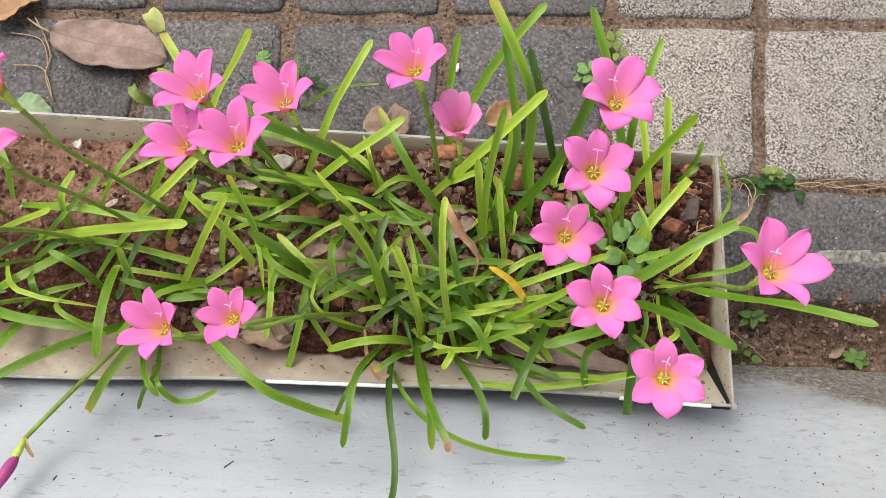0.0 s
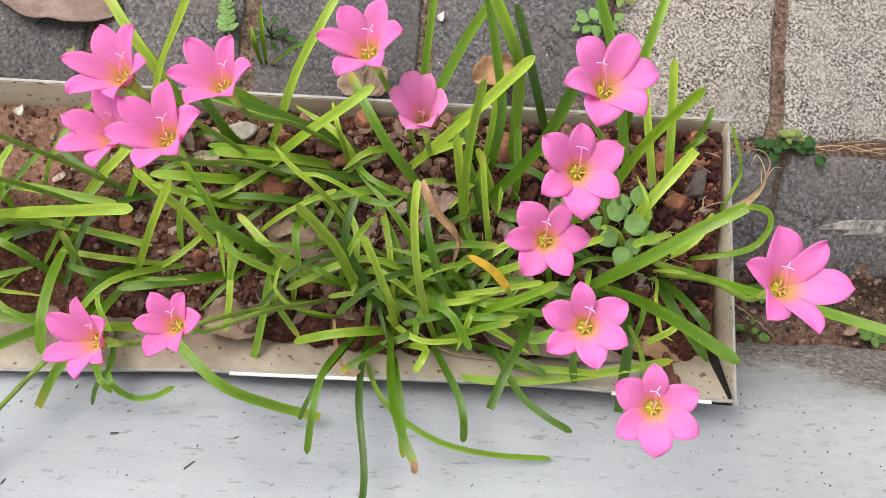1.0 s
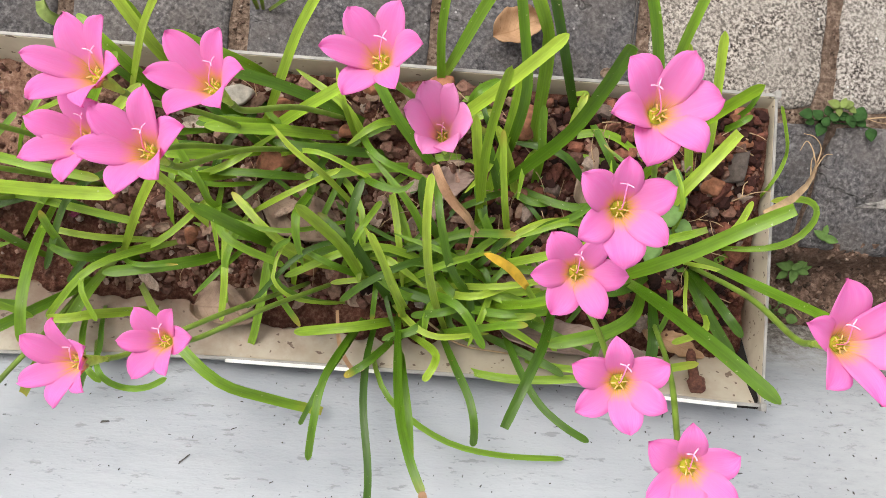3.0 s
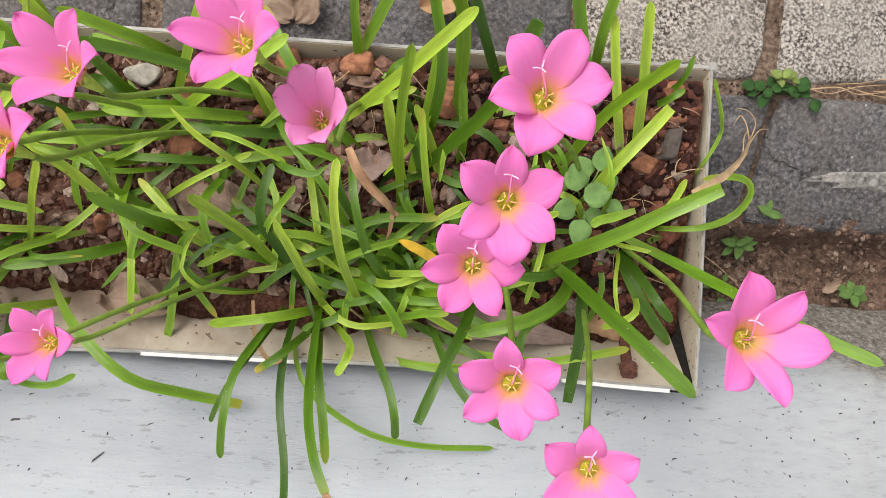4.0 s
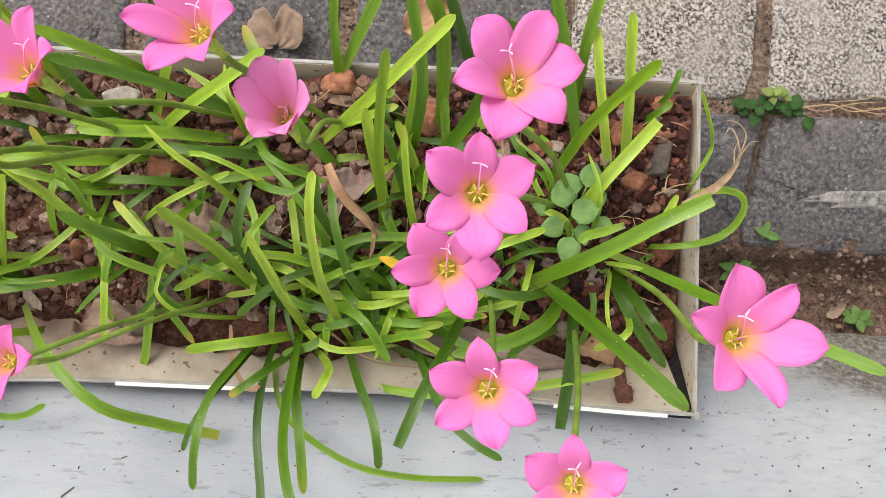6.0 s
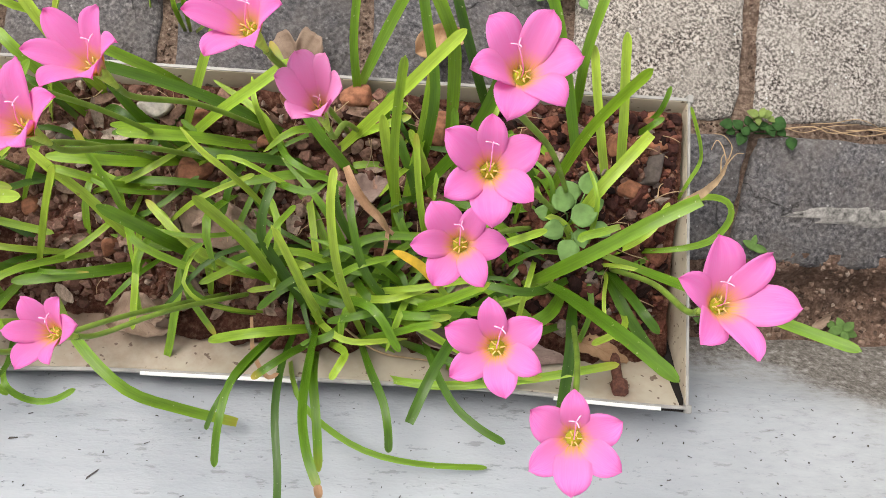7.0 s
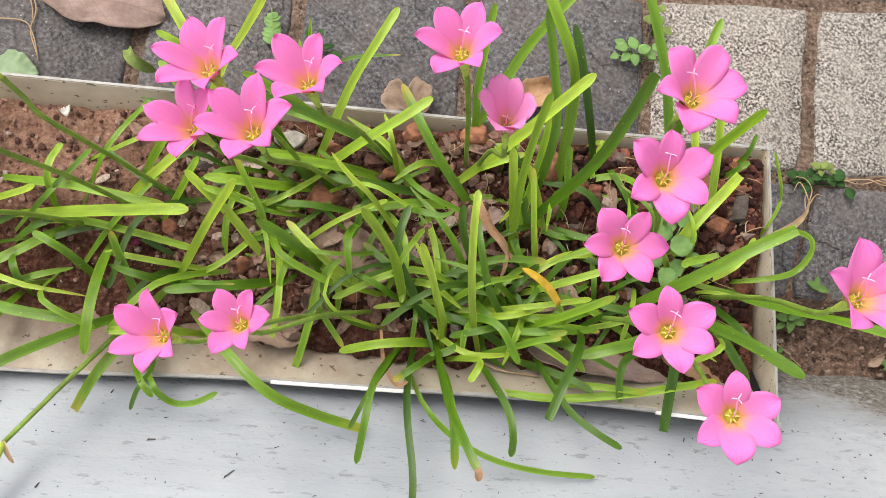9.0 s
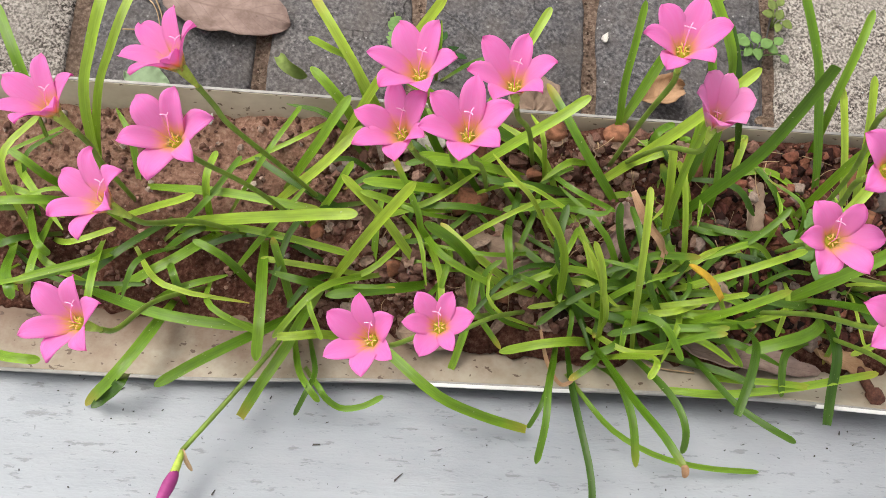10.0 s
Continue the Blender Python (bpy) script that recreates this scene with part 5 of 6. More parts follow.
# flowers
flower(B, (0.113, 0.137, 0.269), (0.03, 0.08, 1.00), 23.2, 13, (0.175, 0.139))
flower(B, (0.103, 0.101, 0.260), (-0.03, -0.14, 0.98), 21.8, 30, (0.168, 0.129))
flower(B, (0.095, 0.076, 0.223), (-0.10, -0.12, 0.98), 20.6, 3, (0.151, 0.118))
flower(B, (0.111, 0.031, 0.246), (-0.15, -0.06, 0.98), 20.2, 40, (0.129, 0.073))
flower(B, (0.146, -0.004, 0.234), (-0.18, -0.08, 0.97), 20.6, 33, (0.182, 0.062))
flower(B, (0.200, 0.0525, 0.248), (0.07, 0.06, 0.99), 25.2, -10, (0.205, 0.094), cup=0.10, slim=0.82, taper=2.0)
flower(C, (0.031, 0.128, 0.238), (-0.12, 0.18, 0.97), 19.0, 0, (0.033, 0.175), cup=0.75, squash=0.80, slim=1.1, taper=2.0)
flower(C, (0.005, 0.150, 0.267), (-0.20, 0.06, 0.97), 20.4, 4, (0.026, 0.174), cup=0.15, slim=0.9, taper=1.95)
flower(D, (-0.092, 0.112, 0.237), (-0.13, 0.08, 0.99), 23.2, 20, (-0.062, 0.153), cup=0.2, slim=0.9, taper=1.85)
flower(C, (-0.069, 0.143, 0.231), (-0.20, 0.13, 0.97), 22.4, 6, (-0.029, 0.175), cup=0.2, slim=0.87, taper=1.7)
flower(D, (-0.117, 0.143, 0.236), (-0.25, 0.10, 0.96), 22.0, -8, (-0.084, 0.160), cup=0.2, slim=0.87, taper=1.7)
flower(D, (-0.124, 0.118, 0.220), (-0.29, 0.02, 0.95), 22.4, 35, (-0.092, 0.150), cup=0.2, slim=0.87, taper=1.7)
flower(A, (-0.098, 0.028, 0.171), (-0.18, 0.04, 0.98), 19.6, 5, (-0.030, 0.065), cup=0.14, slim=0.86, taper=2.0)
flower(A, (-0.133, 0.017, 0.186), (-0.34, -0.02, 0.94), 21.0, 30, (-0.047, 0.064), cup=0.2, slim=0.9, taper=1.75)
flower(F, (-0.299, 0.117, 0.220), (-0.30, 0.18, 0.94), 21.0, 25, (-0.320, 0.131), cup=0.15, slim=0.87, taper=1.7)
flower(E, (-0.242, 0.149, 0.217), (-0.40, 0.24, 0.89), 23.0, 10, (-0.175, 0.134), way=((-0.203, 0.137, 0.11), (-0.223, 0.136, 0.175)), cup=0.15, slim=0.84, taper=1.7)
flower(E, (-0.239, 0.108, 0.215), (-0.12, -0.05, 0.98), 24.0, 15, (-0.194, 0.120), slim=0.84, taper=1.85)
flower(F, (-0.267, 0.072, 0.216), (-0.42, 0.08, 0.90), 22.5, 30, (-0.233, 0.110), slim=0.87, taper=1.7)
flower(F, (-0.280, 0.016, 0.192), (-0.28, 0.02, 0.96), 22.0, 20, (-0.262, 0.070), slim=0.85, taper=1.75)


# more leaves low in each clump
def tuft(owner, cx, cy, count, spread, seed, top=0.085, lo=0.05, hi=0.12, y_min=0.03, material=None):
    r = random.Random(seed)
    for _ in range(count):
        x, y = cx + r.gauss(0, spread), cy + r.gauss(0, spread * 0.6)
        y = min(max(y, 0.058), 0.195)
        a = r.uniform(0, 2 * math.pi)
        ln = r.uniform(lo, hi)
        dx, dy = math.cos(a) * ln, math.sin(a) * ln * 0.75
        tx, ty = x + dx, y + dy
        ty = min(max(ty, y_min), 0.20)
        tx = min(tx, 0.24)
        z0 = soil_top(x, y) - 0.003
        zt = r.uniform(0.045, top)
        bend = Vector((-dy, dx, 0)) * r.uniform(-0.2, 0.2)
        mid = Vector(((x + tx) / 2, (y + ty) / 2, max(z0, zt) + r.uniform(0.0, 0.012))) + bend
        blade(owner, r.uniform(3.2, 6.2), (x, y, z0), mid, (tx, ty, zt), n=14, material=material or BLADE, tip=r.choice((0.11, 0.11, 0.35, 0.5)))


tuft(A, 0.025, 0.070, 28, 0.024, 1)
tuft(A, 0.060, 0.065, 10, 0.02, 2)
tuft(B, 0.170, 0.105, 18, 0.022, 3, 0.08, 0.04, 0.09)
tuft(C, 0.075, 0.165, 10, 0.03, 4, 0.085, 0.04, 0.09)
tuft(C, -0.010, 0.170, 7, 0.03, 5, 0.085)
tuft(D, -0.075, 0.125, 10, 0.03, 6, 0.085)
tuft(D, -0.130, 0.110, 6, 0.03, 16, 0.09, 0.06, 0.13)
tuft(C, -0.030, 0.150, 8, 0.03, 17, 0.09, 0.06, 0.12)
tuft(E, -0.160, 0.080, 9, 0.02, 7, 0.085, 0.05, 0.12)
tuft(F, -0.270, 0.100, 13, 0.04, 8, 0.09, 0.06, 0.13)
tuft(F, -0.400, 0.110, 18, 0.05, 9, 0.09)

# extra low blades, coloured deep green to stand in for shade between the leaves
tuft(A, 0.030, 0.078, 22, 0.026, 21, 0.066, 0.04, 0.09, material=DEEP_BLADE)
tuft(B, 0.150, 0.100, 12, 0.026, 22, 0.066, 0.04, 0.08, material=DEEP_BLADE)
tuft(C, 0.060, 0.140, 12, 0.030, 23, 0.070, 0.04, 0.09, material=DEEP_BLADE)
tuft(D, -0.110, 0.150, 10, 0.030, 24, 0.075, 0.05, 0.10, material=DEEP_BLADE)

# withered strips hanging among the leaves
blade(A, 6.8, (0.030, 0.139, 0.104), (0.036, 0.128, 0.101), (0.044, 0.119, 0.095), (0.053, 0.111, 0.091), (0.058, 0.103, 0.083), material=DRY_STRIP, label="twisted dry tan leaf", n=36, twist=1.5, fold=0.8, tip=0.2)
blade(A, 3.6, (0.057, 0.106, 0.086), (0.056, 0.095, 0.078), (0.054, 0.087, 0.070), (0.059, 0.078, 0.066), material=DRY_STRIP, label="thin dry end of the twisted leaf", n=14, twist=2.4)
blade(A, 2.6, (0.057, 0.106, 0.085), (0.062, 0.102, 0.080), (0.068, 0.102, 0.074), material=DRY_STRIP, label="twisted dry tan leaf", n=8)
blade(A, 4.6, (0.0345, -0.0375, 0.1742), (0.0351, -0.0400, 0.1742), (0.0355, -0.0440, 0.1722), material=TAN, label="withered brown leaf tip", n=8)
blade(A, 6.6, (0.091, 0.070, 0.097), (0.078, 0.080, 0.109), (0.062, 0.087, 0.118), material=YELLOW, label="yellowed leaf turning orange", n=16, fold=0.45, twist=0.5)
blade(A, 4.4, (0.102, 0.053, 0.056), (0.099, 0.061, 0.080), (0.089, 0.0715, 0.098), material=PALE_BLADE, label="pale foot of the yellowed leaf", n=12)
blade(A, 3.0, (-0.025, 0.047, 0.072), (-0.021, 0.025, 0.076), (-0.012, 0.011, 0.075), (-0.004, 0.013, 0.08), material=TAN, label="withered curling leaf tip")
blade(B, 5.5, (0.228, 0.124, 0.112), (0.240, 0.131, 0.112), (0.252, 0.139, 0.106), (0.263, 0.151, 0.099), (0.270, 0.163, 0.091), material=STRAW, label="dry straw-coloured leaf end", twist=0.8, tip=0.6)
for q in (((0.268, 0.160, 0.093), (0.267, 0.170, 0.090), (0.263, 0.175, 0.09), (0.260, 0.169, 0.088)), ((0.266, 0.156, 0.096), (0.276, 0.167, 0.088), (0.283, 0.169, 0.084)), ((0.270, 0.162, 0.091), (0.274, 0.172, 0.087), (0.268, 0.178, 0.09), (0.262, 0.180, 0.088)), ((0.262, 0.150, 0.099), (0.263, 0.160, 0.097), (0.266, 0.165, 0.094)), ((0.225, 0.136, 0.07), (0.235, 0.141, 0.078), (0.246, 0.143, 0.08)), ((0.23, 0.138, 0.074), (0.233, 0.148, 0.07), (0.242, 0.153, 0.066))):
    part("dry_thread", tube(q, 0.00045, 0.00025, 10, 5), STRAW, B, "thin pale dry thread")
blade(D, 14.0, (-0.195, 0.260, 0.116), (-0.198, 0.266, 0.121), (-0.202, 0.271, 0.122), (-0.206, 0.275, 0.118), material=FADED, label="chewed pale yellow-green leaf end", fold=0.5, tip=0.45)
blade(D, 9.0, (-0.216, 0.222, 0.098), (-0.207, 0.212, 0.104), (-0.196, 0.211, 0.092), material=LIME, label="shrivelled pale leaf end", fold=0.7, twist=1.2)

# the unopened flower hanging over the lip
bud = part("bud", tube([(-0.2503, -0.056, 0.0915), (-0.2535, -0.066, 0.0945), (-0.2575, -0.078, 0.0965), (-0.2620, -0.094, 0.0985)], 0.0022, 0.0006, 14, 9, lambda q: 0.9 + 1.6 * math.sin(math.pi * q ** 0.8)), BUD, E, "closed purple flower bud")
part("bud_cup", tube([(-0.2495, -0.044, 0.0865), (-0.2500, -0.051, 0.0895), (-0.2520, -0.061, 0.0928)], 0.0017, 0.0030, 8, 9), TUBE, bud, "green bud cup")
part("stalk", tube([(-0.196, 0.058, 0.030), (-0.199, 0.032, 0.066), (-0.220, -0.004, 0.084), (-0.2495, -0.044, 0.0865)], 0.0018, 0.0016, 20, 8), STEM, E, "slender green stalk")
part("bract", strap([(-0.2490, -0.043, 0.088), (-0.2460, -0.050, 0.087), (-0.2425, -0.056, 0.083)], 3.0, 8), STRAW, E, "dry papery bract")


# ---- loose stones on the soil ----
rock(0.229, 0.193, 0.0085, ROCK_RED, "angular orange-red stone on the gravel", 1, 0.7, 20)
rock(0.230, 0.177, 0.0080, ROCK_RED, "flat orange-red stone on the gravel", 2, 0.5, -10, 1.3)
rock(0.228, 0.158, 0.0115, ROCK_GREY, "long dark grey stone on the gravel", 3, 0.7, 60, 1.5)
rock(0.214, 0.145, 0.0100, ROCK_RED, "chunky reddish stone on the gravel", 4, 0.8, 0)
rock(0.204, 0.174, 0.0095, ROCK_RED, "upright reddish stone on the gravel", 5, 0.9, 80)
rock(-0.014, 0.197, 0.0110, ROCK_RED, "brick-red stone against the back wall", 6, 0.8, 10)
rock(0.031, 0.196, 0.0120, ROCK_RED, "orange brick fragment against the back wall", 7, 0.6, 5, 1.4)
rock(-0.074, 0.177, 0.0110, ROCK_RED, "rough red laterite lump on the soil", 8, 0.8, 40, 1.2)
rock(-0.104, 0.184, 0.0115, ROCK_PALE, "pale grey rough stone on the soil", 9, 0.8, 0, 1.2)
rock(-0.077, 0.141, 0.0140, ROCK_RED, "large rough red laterite lump", 10, 0.8, 30, 1.2)
rock(-0.028, 0.163, 0.0100, ROCK_RED, "red laterite lump among the leaves", 11, 0.8, 0)
rock(0.087, 0.178, 0.0130, ROCK_RED, "tall red-brown stone behind the leaves", 12, 0.9, 70, 1.3)
rock(-0.048, 0.074, 0.0090, ROCK_RED, "small brown stone at the front", 13, 0.8, 0)
rock(-0.135, 0.196, 0.0060, ROCK_GREY, "small round grey pebble", 14, 0.9, 0)
rock(-0.169, 0.164, 0.0080, ROCK_GREY, "flat brownish stone on the soil", 15, 0.6, 20, 1.3)
rock(-0.126, 0.090, 0.0085, ROCK_RED, "dark red stone at the front", 16, 0.7, 20, 1.2)
rock(-0.185, 0.115, 0.0080, ROCK_RED, "reddish stone on bare soil", 18, 0.7, 50)


# ---- fallen leaves ----
def fallen_leaf(x, y, z, length, width, rz, material, label, curl=0.25, wave=0.006, seed=1, rx=0.0, ry=0.0, shape=0.55, blunt=0.75):
    r = random.Random(seed)
    bm = bmesh.new()
    uvl = bm.loops.layers.uv.new("UVMap")
    n, m = 20, 10
    ph = r.uniform(0, 6)

    def at(i, j, off):
        s, u = i / n, -1 + 2 * j / m
        w = 0.5 * width * max(0.02, abs(math.sin(math.pi * s ** shape)) ** blunt) * (1 + 0.05 * math.sin(ph + 17 * s))
        z_ = curl * w * (u * u) + wave * math.sin(ph + 4 * s + 1.5 * u) * abs(u) + 0.4 * wave * math.sin(9 * s + ph)
        z_ += 0.0011 * math.sin(34 * s - 5 * abs(u)) * abs(u)
        return (length * (s - 0.5), u * w, z_ + off)

    g = [[[bm.verts.new(at(i, j, off)) for j in range(m + 1)] for i in range(n + 1)] for off in (0.0004, -0.0004)]

    def face(vs, uv):
        f = bm.faces.new(vs)
        for lp, q in zip(f.loops, uv):
            lp[uvl].uv = q

    for k in (0, 1):
        for i in range(n):
            for j in range(m):
                q = [g[k][i][j], g[k][i + 1][j], g[k][i + 1][j + 1], g[k][i][j + 1]]
                uv = [(j / m, i / n), (j / m, (i + 1) / n), ((j + 1) / m, (i + 1) / n), ((j + 1) / m, i / n)]
                face(q if k == 0 else q[::-1], uv if k == 0 else uv[::-1])
    for i in range(n):
        for j in (0, m):
            face([g[0][i][j], g[1][i][j], g[1][i + 1][j], g[0][i + 1][j]], [(j / m, i / n)] * 4)
    bmesh.ops.recalc_face_normals(bm, faces=bm.faces)
    ob = part("fallen_leaf", bm, material)
    if X_LEFT < x < X_END and 0.065 < y < Y_BACK:
        z = max(z, soil_top(x, y) + 0.006)
    ob.matrix_world = pose(x, y, z, rx, ry, rz)
    return tagged(ob, label, "dead leaf", "fallen leaves")


def fan_leaf(x, y, z, radius, rz, material, label):
    """A dry two-lobed leaf, pleated along ribs that spread from its foot."""
    bm = bmesh.new()
    uvl = bm.loops.layers.uv.new("UVMap")
    n, m = 9, 54

    def at(i, j, off):
        s, q = i / n, -1.75 + 3.5 * j / m
        reach = radius * (0.10 + 0.90 * s) * (1 - 0.42 * math.exp(-((q / 0.16) ** 2))) * (1 + 0.03 * math.sin(9 * q) + 0.02 * math.sin(23 * q + 1)) * (1 - 0.16 * q * q)
        lift = 0.0022 * s * abs(math.sin(5.2 * q)) + 0.010 * s * s * (0.6 + 0.4 * math.sin(2 * q)) + 0.001 * math.sin(9 * s + 6 * q)
        return (reach * math.sin(q), reach * math.cos(q), lift + off)

    g = [[[bm.verts.new(at(i, j, off)) for j in range(m + 1)] for i in range(n + 1)] for off in (0.0004, -0.0004)]
    for k in (0, 1):
        for i in range(n):
            for j in range(m):
                q = [(i, j), (i + 1, j), (i + 1, j + 1), (i, j + 1)]
                f = bm.faces.new([g[k][a][b] for a, b in (q if k else q[::-1])])
                for lp, (a, b) in zip(f.loops, q if k else q[::-1]):
                    lp[uvl].uv = (b / m * 0.3, a / n)
    rim = [(n, j) for j in range(m + 1)]
    for (a, b), (c, d) in zip(rim, rim[1:]):
        bm.faces.new((g[0][a][b], g[0][c][d], g[1][c][d], g[1][a][b]))
    ob = part("fallen_leaf", bm, material)
    ob.matrix_world = pose(x, y, z, 0, 0, rz)
    return tagged(ob, label, "dead leaf", "fallen leaves")


fan_leaf(-0.022, 0.238, 0.004, 0.029, 4, PALE, "pleated pale brown two-lobed leaf behind the trough")
big = fallen_leaf(-0.281, 0.311, 0.006, 0.108, 0.054, -9, BROWN, "large dry grey-brown leaf lying on dark pavers", 0.12, 0.006, 3, shape=0.95, blunt=0.5)
part("leaf_stalk", tube([(-0.054, 0, 0.001), (-0.068, 0.004, 0.002), (-0.080, 0.010, 0.0)], 0.0012, 0.0009, 8, 6), STRAW, big, "thin dry leaf stalk")
fallen_leaf(-0.372, 0.345, 0.006, 0.06, 0.034, 35, TAN, "dry orange-brown leaf on dark pavers", 0.4, 0.006, 4)
fallen_leaf(-0.336, 0.243, 0.006, 0.038, 0.026, -12, GLAUCOUS, "fallen pale green oval leaf on pavers", 0.1, 0.002, 5, shape=0.7)
fallen_leaf(0.085, 0.261, 0.009, 0.042, 0.030, 25, TAN, "crumpled orange-brown leaf scrap on pavers", 0.9, 0.006, 8, shape=0.8)
fallen_leaf(0.128, 0.037, 0.055, 0.100, 0.026, -7, BROWN, "dry brown leaf lying against the front wall", 0.35, 0.003, 9, rx=-28)
fallen_leaf(0.198, 0.040, 0.050, 0.045, 0.016, -20, TAN, "dry tan leaf in the front corner", 0.3, 0.003, 10, rx=-25)
fallen_leaf(-0.052, 0.106, 0.043, 0.058, 0.034, -20, PALE, "flat pale dead leaf on the soil", 0.3, 0.004, 11, shape=0.7)
fallen_leaf(-0.086, 0.108, 0.048, 0.048, 0.013, -65, PALE, "rolled pale dead leaf on the soil", 1.2, 0.003, 12)
fallen_leaf(0.026, 0.110, 0.058, 0.045, 0.017, 60, BROWN, "narrow brown dead leaf among the clump", 0.8, 0.003, 13, ry=-20)
fallen_leaf(0.043, 0.136, 0.055, 0.030, 0.022, 20, BROWN, "brown dead leaf scrap among the clump", 0.5, 0.003, 14)
fallen_leaf(0.130, 0.145, 0.056, 0.040, 0.016, 80, PALE, "dry beige leaf standing among stalks", 0.5, 0.004, 15)
fallen_leaf(0.105, 0.085, 0.055, 0.032, 0.016, 100, PALE, "dry whitish leaf scrap among the leaves", 0.5, 0.003, 16)
fallen_leaf(0.410, 0.077, -0.060, 0.024, 0.007, 40, PALE, "shrivelled brown leaf on the earth strip", 0.8, 0.002, 17)
fallen_leaf(-0.012, 0.058, 0.047, 0.022, 0.016, 10, PALE, "flat dull brown leaf scrap by the clump", 0.2, 0.002, 18)
fallen_leaf(-0.100, 0.041, 0.050, 0.046, 0.026, -8, PALE, "crumpled grey-brown leaf by the front wall", 0.9, 0.008, 27, rx=-22)
fallen_leaf(-0.082, 0.050, 0.048, 0.030, 0.020, 40, PALE, "crumpled grey-brown leaf by the front wall", 1.1, 0.007, 28, rx=-18)
fallen_leaf(-0.070, 0.064, 0.050, 0.026, 0.018, -30, PALE, "crumpled pale leaf scrap on the soil", 0.8, 0.006, 29)
fallen_leaf(-0.030, 0.090, 0.050, 0.036, 0.020, 25, PALE, "mottled pale dead leaf under the clump", 0.5, 0.005, 30)
fallen_leaf(0.140, 0.215, 0.068, 0.012, 0.006, 10, PALE, "tiny dry scrap on the back lip", 0.3, 0.001, 19)
fallen_leaf(-0.204, 0.100, 0.046, 0.011, 0.008, 30, SHRIVEL, "shrivelled dark red petal on the soil", 0.8, 0.003, 33)
for x, y, z in ((0.038, 0.312, 0.004), (-0.270, 0.193, 0.041)):
    tagged(fallen_leaf(x, y, z, 0.009, 0.006, 70, PETAL_WHITE, "tiny white fallen petal", 0.3, 0.001, 20), category="petal", group="fallen petals")


# ---- weeds ----
def twig(label, r0, *pts, material=None):
    tagged(part("twig", tube(pts, r0, r0 * 0.6, 14, 6), material or STRAW), label, "twig", "twigs and dry roots")


def leaflet(length, width, fold=0.15):
    bm = bmesh.new()
    n, m = 7, 4
    rows = []
    for off in (0.0, -0.0004):
        rows.append([])
        for i in range(n + 1):
            s = i / n
            w = 0.5 * width * max(0.03, math.sin(math.pi * s ** 0.75)) ** 0.7
            rows[-1].append([bm.verts.new((length * s, u * w, fold * w * u * u - 0.15 * length * s * s + off)) for u in (-1 + 2 * j / m for j in range(m + 1))])
    for k in (0, 1):
        for i in range(n):
            for j in range(m):
                q = [rows[k][i][j], rows[k][i + 1][j], rows[k][i + 1][j + 1], rows[k][i][j + 1]]
                bm.faces.new(q if k == 0 else q[::-1])
    for i in range(n):
        for j in (0, m):
            bm.faces.new([rows[0][i][j], rows[1][i][j], rows[1][i + 1][j], rows[0][i + 1][j]])
    bmesh.ops.recalc_face_normals(bm, faces=bm.faces)
    return bm


def weed(x, y, z, count, reach, size, label, seed, material=None, round_=0.85, height=0.012):
    """A small weed: thin stalks from one crown, each with a leaf."""
    r = random.Random(seed)
    w = empty("weed", label, "weed", "weeds")
    w.location = (x, y, z)
    for k in range(count):
        a = 2.4 * k + r.uniform(-0.5, 0.5)
        d = reach * math.sqrt((k + 0.5) / count) * r.uniform(0.75, 1.15)
        h = height * r.uniform(0.4, 1.1)
        e = Vector((math.cos(a) * d, math.sin(a) * d, h))
        ln = size * r.uniform(0.7, 1.2)
        bm = leaflet(ln, ln * round_)
        m = Matrix.Translation(e) @ Euler((r.uniform(-0.3, 0.3), r.uniform(-0.35, 0.15), a + r.uniform(-0.6, 0.6))).to_matrix().to_4x4()
        bmesh.ops.transform(bm, matrix=m, verts=bm.verts)
        tube([(0, 0, -0.003), e * 0.55 + Vector((0, 0, h * 0.5)), e], 0.0005, 0.0004, 5, 5, None, bm)
        part("leaf", bm, material or WEED, w)
    return w


def leafy(x, y, z, leaves, label, material, round_=0.9):
    """A weed whose leaves stand at given offsets: dx, dy, dz in mm, length in mm, turn in degrees."""
    w = empty("weed", label, "weed", "weeds")
    w.location = (x, y, z)
    for dx, dy, dz, ln, turn in leaves:
        e = Vector((dx, dy, dz)) / 1000
        a = radians(turn)
        bm = leaflet(ln / 1000, ln / 1000 * round_)
        m = Matrix.Translation(e - Vector((math.cos(a), math.sin(a), 0)) * ln / 2000) @ Euler((0.12 * math.sin(dx), -0.12, a)).to_matrix().to_4x4()
        bmesh.ops.transform(bm, matrix=m, verts=bm.verts)
        foot = e - Vector((math.cos(a), math.sin(a), 0)) * ln / 2000
        tube([(0, 0, -0.004), foot * 0.6 + Vector((0, 0, dz * 0.0002)), foot], 0.0007, 0.0005, 5, 5, None, bm)
        part("leaf", bm, material, w)


leafy(0.320, 0.214, -0.005, [(-17, 1, 11, 10, 180), (-6, -10, 11, 10, 250), (-3, -4, 13, 8, 60), (-9, 1, 12, 9, 140), (-13, -4, 9, 7, 200), (4, 0, 12, 8, 20), (0, 5, 10, 8, 100), (23, 4, 12, 12, 70), (17, -2, 11, 10, 300), (12, 2, 10, 8, 30), (26, -2, 9, 8, 330), (34, -10, 8, 10, 280)], "small dark round-leaved weed in a paver joint", WEED, 0.9)
